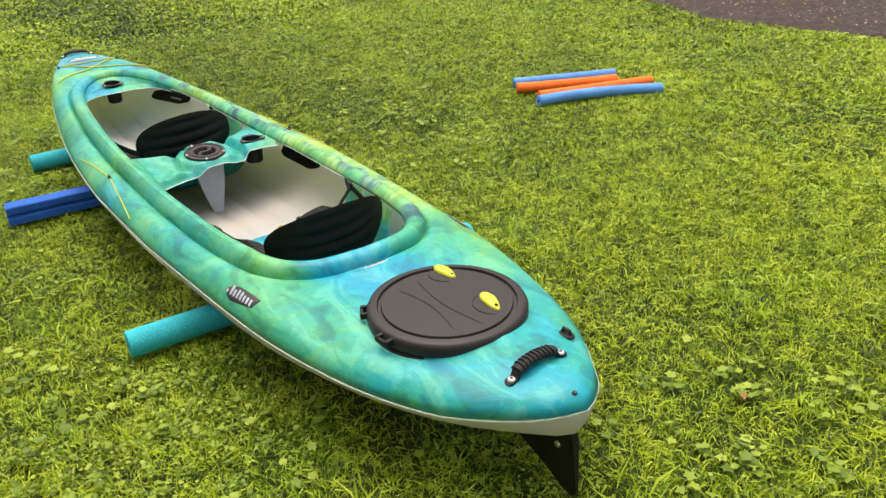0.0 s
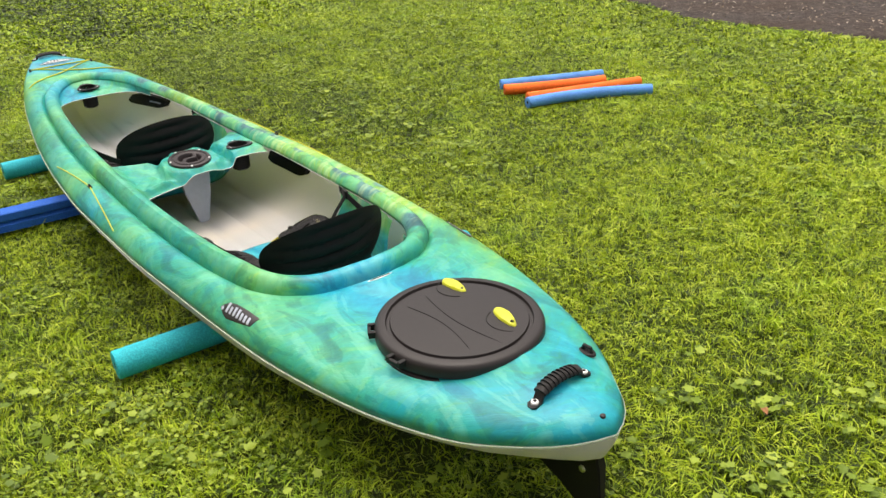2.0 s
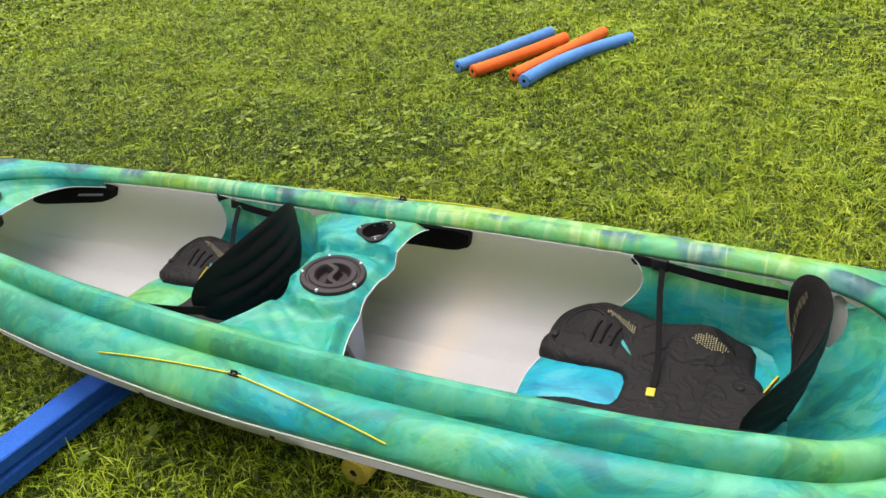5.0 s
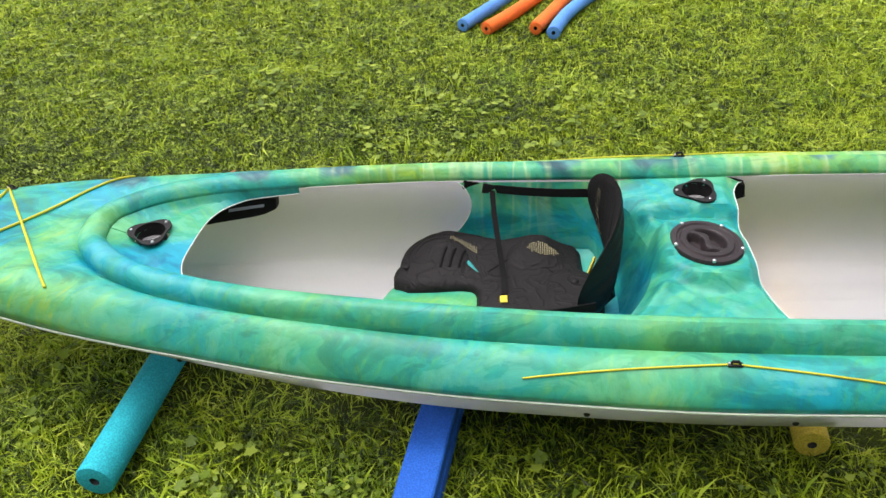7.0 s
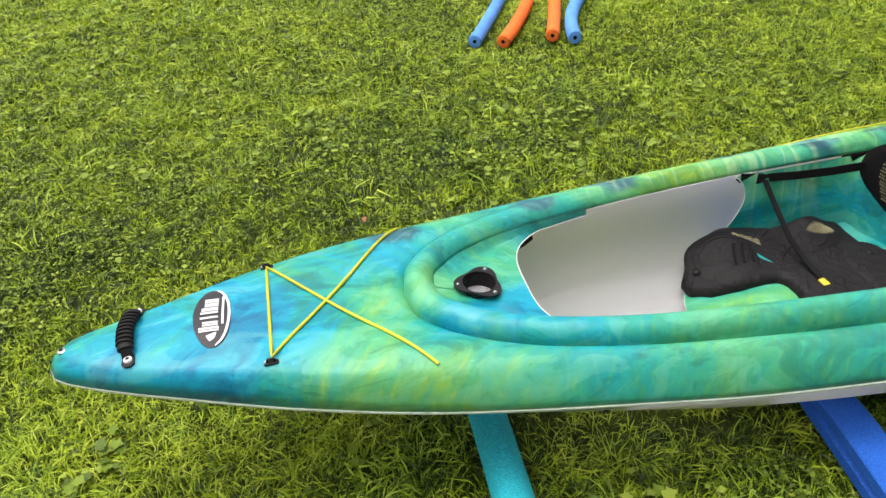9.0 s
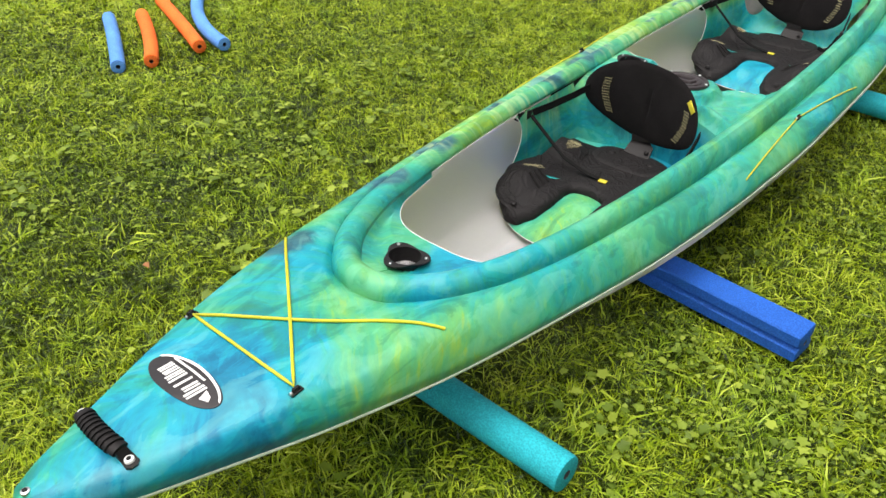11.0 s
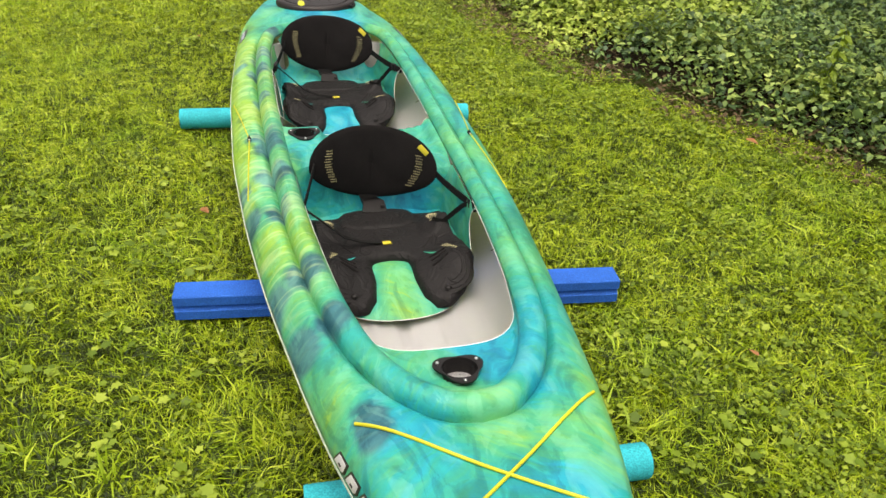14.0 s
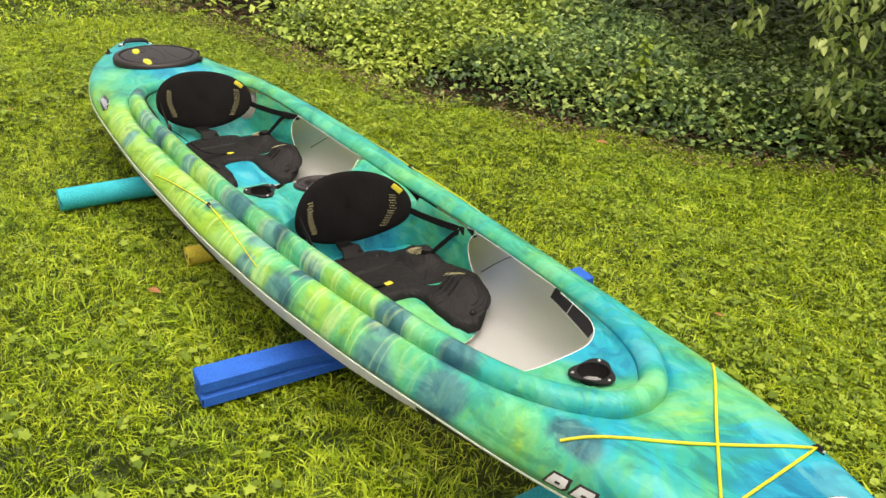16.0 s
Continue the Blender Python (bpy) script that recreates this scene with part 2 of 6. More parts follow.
def lit_through(m, color, share):
    """Thin sheet through which some daylight glows."""
    nt = m.node_tree
    tr, mx = nt.nodes.new("ShaderNodeBsdfTranslucent"), nt.nodes.new("ShaderNodeMixShader")
    tr.inputs[0].default_value = (*color, 1)
    mx.inputs[0].default_value = share
    nt.links.new(nt.nodes["Principled BSDF"].outputs[0], mx.inputs[1])
    nt.links.new(tr.outputs[0], mx.inputs[2])
    nt.links.new(mx.outputs[0], nt.nodes["Material Output"].inputs[0])
    return m


M_DECK = marbled_plastic()
M_HULL = lit_through(plain("white_hull_plastic", (0.93, 0.93, 0.95), 0.6, 0.03, 40, 0.03, stain=2.0, spec=0.3), (0.99, 0.90, 1.0), 0.62)
M_FOAMGREY = plain("pale_grey_foam", (0.62, 0.61, 0.58), 0.8, 0.08, 120, 0.2)
M_EDGE = plain("cut_plastic_edge", (0.66, 0.68, 0.64), 0.5, 0.05, 80)
M_CORE = plain("pale_sheet_underside", (0.90, 0.90, 0.88), 0.6, 0.06, 60)
M_RIM = plain("pale_lip_plastic", (0.44, 0.52, 0.42), 0.5, 0.15, 80)
M_GREY = plain("grey_blue_plastic", (0.42, 0.46, 0.54), 0.45, 0.08, 60)
M_BLACK = plain("black_plastic", (0.011, 0.010, 0.010), 0.5, 0.3, 220, 0.15, 0.001, spec=0.22)
M_HATCH = plain("dark_grey_textured_plastic", (0.0185, 0.0150, 0.0148), 0.45, 0.18, 420, 0.25, 0.001, spec=0.32)
M_LID = plain("dark_brown_grey_plastic", (0.026, 0.020, 0.021), 0.42, 0.25, 160, 0.1, 0.001, spec=0.3)
M_CLOTH = fabric("black_seat_fabric", (0.0085, 0.0075, 0.0075), slack=0.12)
M_PAD = fabric("charcoal_seat_fabric", (0.0076, 0.0067, 0.0069), 700, 0.66, 0.26, 0.55)
M_SHELL = plain("black_ribbed_shell", (0.0075, 0.007, 0.007), 0.62, 0.3, 220, 0.15, 0.001, spec=0.2)
M_WEB = fabric("black_webbing", (0.008, 0.008, 0.008), 1400)
M_YELLOW = plain("yellow_green_plastic", (0.54, 0.57, 0.03), 0.4, 0.1, 60)
M_CORD = plain("yellow_bungee_cord", (0.50, 0.48, 0.015), 0.55, 0.18, 400, 0.5, 0.001)
M_TAG = plain("yellow_woven_tag", (0.54, 0.46, 0.03), 0.6, 0.1, 300)
M_MESHDOT = plain("pale_mesh_dots", (0.42, 0.38, 0.20), 0.7, 0.1, 300)
M_STEEL = plain("steel_bolt", (0.66, 0.66, 0.66), 0.28, 0.08, 90, metal=1.0)
M_SILVER = plain("silver_print", (0.52, 0.52, 0.53), 0.4, 0.12, 60)
M_WHITE = plain("white_print", (0.78, 0.78, 0.76), 0.45, 0.04, 90)
M_DARKLABEL = plain("dark_print", (0.022, 0.019, 0.020), 0.35, 0.2, 90)
M_RED = plain("red_print", (0.5, 0.06, 0.04), 0.45, 0.05, 90)
M_TEAL = foam("teal_foam", (0.015, 0.39, 0.46))
M_BLUE = foam("blue_foam", (0.014, 0.10, 0.44))
M_SKY = foam("light_blue_foam", (0.095, 0.27, 0.66))
M_ORANGE = foam("orange_foam", (0.80, 0.155, 0.025))
M_SAND = foam("yellow_foam", (0.52, 0.42, 0.05))
M_BORE = plain("shaded_foam_hollow", (0.05, 0.055, 0.06), 0.85, 0.2, 120)
M_SOIL = soil_material()
M_MULCH = plain("shade_darkened_mulch", (0.028, 0.020, 0.013), 0.95, 0.5, 70, 0.8, 0.02, spec=0.1, stain=5)
M_ASPHALT = asphalt_material()
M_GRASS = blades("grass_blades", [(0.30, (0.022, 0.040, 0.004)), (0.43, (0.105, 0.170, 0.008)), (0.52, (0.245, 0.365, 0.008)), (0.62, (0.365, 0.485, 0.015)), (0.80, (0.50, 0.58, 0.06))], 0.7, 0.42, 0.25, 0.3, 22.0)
M_COARSE = blades("coarse_grass_blades", [(0.1, (0.16, 0.26, 0.012)), (0.5, (0.32, 0.46, 0.02)), (0.9, (0.50, 0.60, 0.06))], 1.0, 0.42, 0.3, 0.3)
M_WEED = blades("weed_leaves", [(0.1, (0.055, 0.10, 0.009)), (0.5, (0.17, 0.255, 0.022)), (0.9, (0.36, 0.45, 0.055))], 1.2, 0.45, 0.25, 0.25)
M_IVY = blades("ground_cover_leaves", [(0.23, (0.018, 0.036, 0.014)), (0.39, (0.055, 0.108, 0.032)), (0.52, (0.130, 0.215, 0.052)), (0.65, (0.25, 0.35, 0.080)), (0.85, (0.42, 0.50, 0.13))], 1.3, 0.42, 0.18, 0.32, 5.0)
# sunny and shaded leaves: sunlight and tree shade put into the colours
M_SUNNY = blades("sunny_cover_leaves", [(0.23, (0.045, 0.075, 0.012)), (0.39, (0.13, 0.20, 0.026)), (0.52, (0.24, 0.34, 0.042)), (0.65, (0.38, 0.48, 0.075)), (0.85, (0.52, 0.60, 0.13))], 1.3, 0.42, 0.22, 0.3, 5.0)
M_SHADED = blades("shaded_leaves", [(0.1, (0.013, 0.027, 0.007)), (0.5, (0.056, 0.102, 0.022)), (0.9, (0.18, 0.25, 0.055))], 1.0, 0.4, 0.1, 0.4)
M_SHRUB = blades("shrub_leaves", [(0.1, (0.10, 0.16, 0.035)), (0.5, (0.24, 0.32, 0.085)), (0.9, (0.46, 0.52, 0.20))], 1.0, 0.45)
M_LITTER = blades("dry_leaf_litter", [(0.1, (0.035, 0.024, 0.013)), (0.5, (0.085, 0.060, 0.030)), (0.9, (0.22, 0.16, 0.09))], 2.0, 0.8, 0.1)
M_LEAF = blades("fallen_leaf", [(0.1, (0.26, 0.09, 0.04)), (0.9, (0.34, 0.18, 0.08))], 2.0, 0.7, 0.15)
M_CRUMB = blades("pale_debris", [(0.1, (0.10, 0.07, 0.045)), (0.5, (0.26, 0.21, 0.15)), (0.9, (0.50, 0.45, 0.36))], 2.0, 0.8, 0.1)
M_BARK = plain("bark", (0.10, 0.075, 0.055), 0.85, 0.35, 30, 0.8, 0.02, stain=6)


# ---- layout of the deck's print: (x, y, reach, tone), tone from blue 0.1 through teal 0.45 and green 0.6 to lime 1.0 ----
BOW_PRINT = [(2.08, 0.0, 0.06, 0.40), (2.02, -0.06, 0.05, 0.60), (1.95, 0.045, 0.08, 0.06), (1.85, -0.08, 0.07, 0.42), (1.86, 0.06, 0.05, 0.28), (1.74, 0.08, 0.08, 0.02), (1.70, -0.05, 0.06, 0.24), (1.62, 0.0, 0.05, 0.16), (1.62, -0.13, 0.07, 0.46), (1.60, 0.13, 0.06, 0.52), (1.50, 0.02, 0.07, 0.72), (1.46, 0.18, 0.09, 0.78), (1.50, -0.10, 0.06, 0.30), (1.40, -0.15, 0.07, 0.30), (1.36, -0.27, 0.06, 0.74), (1.27, 0.26, 0.10, 0.76), (1.06, 0.31, 0.09, 0.40)]
PORT_PRINT = [(0.88, 0.34, 0.06, 0.72), (0.72, 0.37, 0.07, 0.62), (0.55, 0.39, 0.08, 0.36), (0.36, 0.40, 0.07, 0.45), (0.22, 0.40, 0.07, 0.74), (-0.02, 0.40, 0.08, 0.32), (-0.28, 0.41, 0.07, 0.50), (-0.45, 0.40, 0.07, 0.68), (-0.68, 0.39, 0.09, 0.40), (-0.92, 0.37, 0.07, 0.58), (-1.10, 0.35, 0.07, 0.66), (-1.24, 0.24, 0.06, 0.72), (-1.38, 0.27, 0.09, 0.56), (-1.62, 0.22, 0.10, 0.42), (-1.80, 0.14, 0.08, 0.34), (-1.92, 0.0, 0.06, 0.24), (-1.84, -0.10, 0.06, 0.44)]
STERN_PRINT = [(-1.28, 0.08, 0.09, 0.06), (-1.27, -0.03, 0.06, 0.12), (-1.33, 0.17, 0.05, 0.34), (-1.30, -0.14, 0.06, 0.40), (-1.22, -0.24, 0.06, 0.55), (-1.40, -0.24, 0.06, 0.68), (-1.55, -0.25, 0.07, 0.42), (-1.70, -0.20, 0.06, 0.44), (-1.76, -0.12, 0.05, 0.30), (-1.70, 0.0, 0.06, 0.36), (-1.42, -0.31, 0.05, 0.50), (-1.24, -0.35, 0.07, 0.92)]
RIM_PRINT = [(1.40, 0.0, 0.06, 0.78), (1.33, 0.12, 0.06, 0.16), (1.18, 0.20, 0.07, 0.34), (0.95, 0.265, 0.06, 0.76), (0.70, 0.29, 0.08, 0.58), (0.42, 0.30, 0.08, 0.60), (0.12, 0.305, 0.07, 0.72), (-0.15, 0.305, 0.07, 0.62), (-0.45, 0.305, 0.08, 0.56), (-0.80, 0.29, 0.08, 0.62), (-1.03, 0.23, 0.06, 0.80), (-1.13, 0.11, 0.06, 0.26), (-1.16, 0.0, 0.05, 0.18), (-1.15, -0.10, 0.05, 0.52), (-1.05, -0.22, 0.07, 0.66), (1.32, -0.13, 0.06, 0.62), (1.24, 0.12, 0.07, 0.08), (1.24, -0.10, 0.05, 0.60), (1.10, -0.22, 0.07, 0.42)]
STARBOARD_PRINT = [(0.98, -0.26, 0.05, 0.78), (0.74, -0.29, 0.06, 0.86), (0.50, -0.30, 0.05, 0.62), (0.24, -0.31, 0.05, 0.70), (0.06, -0.31, 0.05, 0.62), (-0.12, -0.31, 0.06, 0.84), (-0.38, -0.31, 0.06, 0.80), (-0.62, -0.30, 0.06, 0.66), (-0.85, -0.28, 0.06, 0.82), (1.15, -0.33, 0.06, 0.58), (1.00, -0.35, 0.05, 0.66), (0.76, -0.38, 0.07, 0.84), (0.46, -0.40, 0.06, 0.86), (0.15, -0.41, 0.08, 1.06), (-0.20, -0.41, 0.08, 1.04), (-0.55, -0.40, 0.10, 1.04), (-0.90, -0.38, 0.09, 0.98), (0.05, 0.18, 0.07, 0.54), (0.04, 0.0, 0.07, 0.46), (0.06, -0.18, 0.06, 0.42)]
# the blue at (-0.52, 0) puts the sky's reflection into the pan's tone
WELL_PRINT = [(0.66, 0.0, 0.06, 0.86), (0.66, 0.10, 0.05, 0.46), (0.66, -0.10, 0.05, 0.40), (0.45, 0.23, 0.09, 0.52), (0.45, -0.23, 0.09, 0.46), (0.22, 0.06, 0.08, 0.18), (0.20, -0.12, 0.08, 0.40), (-0.52, 0.0, 0.06, 0.16), (-0.52, 0.10, 0.05, 0.34), (-0.52, -0.10, 0.05, 0.34), (-0.72, 0.23, 0.09, 0.52), (-0.72, -0.23, 0.09, 0.42), (-0.95, 0.0, 0.10, 0.46)]
SLATE_PRINT = [(-1.03, -0.235, 0.04), (-0.74, -0.285, 0.05), (-0.56, -0.305, 0.06), (-0.27, -0.31, 0.035), (0.10, -0.31, 0.06), (0.33, -0.31, 0.06), (0.55, -0.305, 0.045), (0.90, -0.275, 0.055), (1.09, -0.225, 0.045), (-0.66, -0.375, 0.035), (0.37, -0.395, 0.035), (0.54, -0.39, 0.055), (0.95, -0.35, 0.07), (1.14, -0.31, 0.055), (1.42, -0.20, 0.05)]


def lay_print(me):
    """Puts the print's three values on a deck sheet's points."""
    n = len(me.vertices)
    co = np.empty(n * 3)
    me.vertices.foreach_get("co", co)
    x, y, z = co.reshape(-1, 3).T

    def blend(patches):
        total, weight = np.full(n, 0.5 * 0.02), np.full(n, 0.02)
        for px, py, r, tone in patches:
            w = np.exp(-(((x - px) / 1.5) ** 2 + (y - py) ** 2) / (r * r))
            total, weight = total + w * tone, weight + w
        return total / weight

    top = blend(BOW_PRINT + PORT_PRINT + STERN_PRINT + RIM_PRINT + STARBOARD_PRINT)
    low = np.where(np.abs(y) < 0.27, np.clip((0.285 - z) / 0.03, 0, 1), 0)
    tone = top + (blend(WELL_PRINT) - top) * low
    slate = np.zeros(n)
    for px, py, r in SLATE_PRINT:
        slate = np.maximum(slate, 0.86 * np.exp(-(((x - px) / 1.3) ** 2 + (y - py) ** 2) / (r * r)))
    slate = slate * (1 - low)
    fold = np.clip((-y - 0.20) / 0.04, 0, 1) * np.clip((x + 1.1) / 0.2, 0, 1) * np.clip((1.15 - x) / 0.3, 0, 1) * (1 - 0.6 * low)
    fold = np.maximum(fold, 0.10 * np.clip((np.abs(y) - 0.12) / 0.04, 0, 1) * np.clip((0.36 - np.abs(y)) / 0.04, 0, 1) * (1 - low))
    for name, values in (("tone", tone), ("slate", slate), ("fold", fold)):
        me.attributes.new(name, "FLOAT", "POINT").data.foreach_set("value", values.astype(np.float32))


# ---- mesh helpers ----
def finish(name, me, material, parent=None, label="", smooth=True):
    me.materials.append(material)
    if material is M_DECK:
        lay_print(me)
    if smooth:
        me.polygons.foreach_set("use_smooth", [True] * len(me.polygons))
    ob = new(name, me)
    if parent:
        ob.parent = parent
    if label:
        tagged(ob, label)
    return ob


def part(name, bm, material, parent=None, label="", smooth=True, crease=40):
    """Links a bmesh as one mesh object."""
    bmesh.ops.recalc_face_normals(bm, faces=bm.faces)
    if smooth:
        for e in bm.edges:
            if len(e.link_faces) == 2 and e.calc_face_angle(0) > radians(crease):
                e.smooth = False
    me = bpy.data.meshes.new(name)
    bm.to_mesh(me)
    bm.free()
    return finish(name, me, material, parent, label, smooth)


def from_arrays(name, verts, faces, material, parent=None, smooth=True):
    """A mesh from numpy arrays: verts (n,3), faces (m,k) all of k corners."""
    me = bpy.data.meshes.new(name)
    k = faces.shape[1]
    me.vertices.add(len(verts))
    me.vertices.foreach_set("co", np.ascontiguousarray(verts, np.float32).ravel())
    me.loops.add(faces.size)
    me.loops.foreach_set("vertex_index", np.ascontiguousarray(faces, np.int32).ravel())
    me.polygons.add(len(faces))
    me.polygons.foreach_set("loop_start", np.arange(0, faces.size, k, dtype=np.int32))
    me.polygons.foreach_set("loop_total", np.full(len(faces), k, np.int32))
    me.update(calc_edges=True)
    return finish(name, me, material, parent, "", smooth)


def grid(rows, closed_u=False, closed_v=False, bm=None):
    """A sheet of quads over rows of points."""
    bm = bm or bmesh.new()
    vs = [[bm.verts.new(p) for p in r] for r in rows]
    nu, nv = len(vs), len(vs[0])
    for i in range(nu if closed_u else nu - 1):
        for j in range(nv if closed_v else nv - 1):
            q = [vs[i][j], vs[(i + 1) % nu][j], vs[(i + 1) % nu][(j + 1) % nv], vs[i][(j + 1) % nv]]
            try:
                bm.faces.new(q)
            except ValueError:
                pass
    return bm


def along(points):
    """Frames (place, side, up) along a line of points, with up kept near +z."""
    pts = [Vector(p) for p in points]
    out = []
    for i, p in enumerate(pts):
        d = (pts[min(i + 1, len(pts) - 1)] - pts[max(i - 1, 0)]).normalized()
        ref = Vector((0, 0, 1)) if abs(d.z) < 0.95 else Vector((1, 0, 0))
        side = d.cross(ref).normalized()
        out.append((p, side, side.cross(d).normalized()))
    return out


def sweep(points, outline, scales=None, caps=True, bm=None):
    """An outline of (side, up) pairs carried along points."""
    bm = bm or bmesh.new()
    rows = []
    for i, (p, s, u) in enumerate(along(points)):
        k = scales[i] if scales else (1, 1)
        rows.append([bm.verts.new(p + s * a * k[0] + u * b * k[1]) for a, b in outline])
    n = len(outline)
    for r0, r1 in zip(rows, rows[1:]):
        for j in range(n):
            bm.faces.new((r0[j], r0[(j + 1) % n], r1[(j + 1) % n], r1[j]))
    if caps:
        bm.faces.new(rows[0][::-1])
        bm.faces.new(rows[-1])
    return bm


def circle(r, n=8, sx=1.0, sy=1.0):
    return [(r * sx * math.cos(2 * math.pi * i / n), r * sy * math.sin(2 * math.pi * i / n)) for i in range(n)]


def tube(points, r, n=8, bm=None):
    return sweep(points, circle(r, n), bm=bm)


def strap_mesh(points, width, thick):
    h, t = width / 2, thick / 2
    return sweep(points, [(-h, -t), (h, -t), (h, t), (-h, t)])


def lathe(profile, n=32, m=None, bm=None):
    """Profile of (radius, height) turned about z, then moved by m."""
    bm = bm or bmesh.new()
    rows = [[Vector((r * math.cos(2 * math.pi * i / n), r * math.sin(2 * math.pi * i / n), z)) for i in range(n)] for r, z in profile]
    before = set(bm.verts)
    grid(rows, False, True, bm)
    fresh = [v for v in bm.verts if v not in before]
    bmesh.ops.remove_doubles(bm, verts=fresh, dist=1e-5)
    if m:
        bmesh.ops.transform(bm, matrix=m, verts=[v for v in bm.verts if v not in before])
    return bm


def block(size, m=None, bevel=0.0, bm=None):
    bm = bm or bmesh.new()
    got = bmesh.ops.create_cube(bm, size=1.0, matrix=Matrix.Diagonal((*size, 1)))
    vs = got["verts"]
    if bevel:
        es = list({e for v in vs for e in v.link_edges})
        r = bmesh.ops.bevel(bm, geom=es, offset=bevel, segments=2, affect="EDGES", profile=0.5)
        vs = list({v for f in r["faces"] for v in f.verts} | {v for v in vs if v.is_valid})
    if m:
        bmesh.ops.transform(bm, matrix=m, verts=vs)
    return bm


def spline(xs, ys):
    """A smooth curve through a few values that does not overshoot."""
    xs, ys = np.array(xs, float), np.array(ys, float)
    h, d = np.diff(xs), np.diff(ys) / np.diff(xs)
    m = np.zeros_like(ys)
    for i in range(1, len(xs) - 1):
        if d[i - 1] * d[i] > 0:
            a, b = 2 * h[i] + h[i - 1], h[i] + 2 * h[i - 1]
            m[i] = (a + b) / (a / d[i - 1] + b / d[i])
    m[0], m[-1] = d[0], d[-1]

    def f(x):
        x = np.clip(x, xs[0], xs[-1])
        i = np.clip(np.searchsorted(xs, x) - 1, 0, len(h) - 1)
        t = (x - xs[i]) / h[i]
        return (2 * t**3 - 3 * t**2 + 1) * ys[i] + (t**3 - 2 * t**2 + t) * h[i] * m[i] + (-2 * t**3 + 3 * t**2) * ys[i + 1] + (t**3 - t**2) * h[i] * m[i + 1]

    return f


def inside(poly, px, py):
    """Which of the points lie in the polygon, and how far each lies from its edge, and the nearest edge points."""
    poly = np.array(poly, float)
    a, b = poly, np.roll(poly, -1, 0)
    p = np.stack([px, py], -1)
    ab = b - a
    k = np.clip(((p[:, None] - a) * ab).sum(-1) / ((ab**2).sum(-1) + 1e-12), 0, 1)
    near = a + k[..., None] * ab
    d = np.hypot(*np.moveaxis(p[:, None] - near, -1, 0))
    i = d.argmin(1)
    cross = ((a[:, 1] > py[:, None]) != (b[:, 1] > py[:, None])) & (px[:, None] < (b[:, 0] - a[:, 0]) * (py[:, None] - a[:, 1]) / (b[:, 1] - a[:, 1] + 1e-12) + a[:, 0])
    return cross.sum(1) % 2 == 1, d[np.arange(len(p)), i], near[np.arange(len(p)), i]


def pillow(poly, base, thick, soft, step=0.008, skirt=0.004):
    """A padded sheet over an outline: base(x, y) gives the support's height, thick the swell, soft the width of its rounded edge."""
    poly = np.array(poly, float)
    x0, y0 = poly.min(0) - step
    x1, y1 = poly.max(0) + step
    nx, ny = int((x1 - x0) / step) + 2, int((y1 - y0) / step) + 2
    gx, gy = np.meshgrid(x0 + step * np.arange(nx), y0 + step * np.arange(ny), indexing="ij")
    px, py = gx.ravel(), gy.ravel()
    ins, d, near = inside(poly, px, py)
    keep = ins | (d < step * 0.7)
    snap = keep & (~ins | (d < step * 0.35))
    px, py = np.where(snap, near[:, 0], px), np.where(snap, near[:, 1], py)
    d = np.where(snap, 0, d)
    bm = bmesh.new()
    vs = {}
    for i in range(len(px)):
        if keep[i]:
            t = min(d[i] / soft, 1.0)
            vs[i] = bm.verts.new((px[i], py[i], base(px[i], py[i]) + thick * math.sqrt(max(0, 1 - (1 - t) ** 2))))
    for i in range(nx - 1):
        for j in range(ny - 1):
            q = [i * ny + j, (i + 1) * ny + j, (i + 1) * ny + j + 1, i * ny + j + 1]
            if all(k in vs for k in q):
                bm.faces.new([vs[k] for k in q])
            else:
                have = [k for k in q if k in vs]
                if len(have) == 3:
                    bm.faces.new([vs[k] for k in have])
    bmesh.ops.remove_doubles(bm, verts=bm.verts, dist=step * 0.12)
    loose = [v for v in bm.verts if not v.link_faces]
    bmesh.ops.delete(bm, geom=loose, context="VERTS")
    rim = [e for e in bm.edges if len(e.link_faces) == 1]
    ex = bmesh.ops.extrude_edge_only(bm, edges=rim)
    for v in ex["geom"]:
        if isinstance(v, bmesh.types.BMVert):
            v.co.z -= skirt
    return bm


def oval(cx, cy, a, b, turn=0.0, n=36, power=2.0):
    out = []
    for i in range(n):
        t = 2 * math.pi * i / n
        c, s = math.cos(t), math.sin(t)
        x, y = a * math.copysign(abs(c) ** (2 / power), c), b * math.copysign(abs(s) ** (2 / power), s)
        out.append((cx + x * math.cos(turn) - y * math.sin(turn), cy + x * math.sin(turn) + y * math.cos(turn)))
    return out


def empty(name, place=(0, 0, 0)):
    ob = new(name)
    ob.location = place
    return ob


def value_noise(x, y, seed=0):
    """Smooth noise in 0..1 over the plan."""
    xi, yi = np.floor(x).astype(np.int64), np.floor(y).astype(np.int64)
    fx, fy = x - xi, y - yi
    fx, fy = fx * fx * (3 - 2 * fx), fy * fy * (3 - 2 * fy)

    def h(a, b):
        n = (a * 374761393 + b * 668265263 + seed * 974634777) & 0x7FFFFFFF
        n = ((n ^ (n >> 13)) * 1274126177) & 0x7FFFFFFF
        return ((n ^ (n >> 16)) & 0xFFFF) / 65535.0

    return (h(xi, yi) * (1 - fx) + h(xi + 1, yi) * fx) * (1 - fy) + (h(xi, yi + 1) * (1 - fx) + h(xi + 1, yi + 1) * fx) * fy


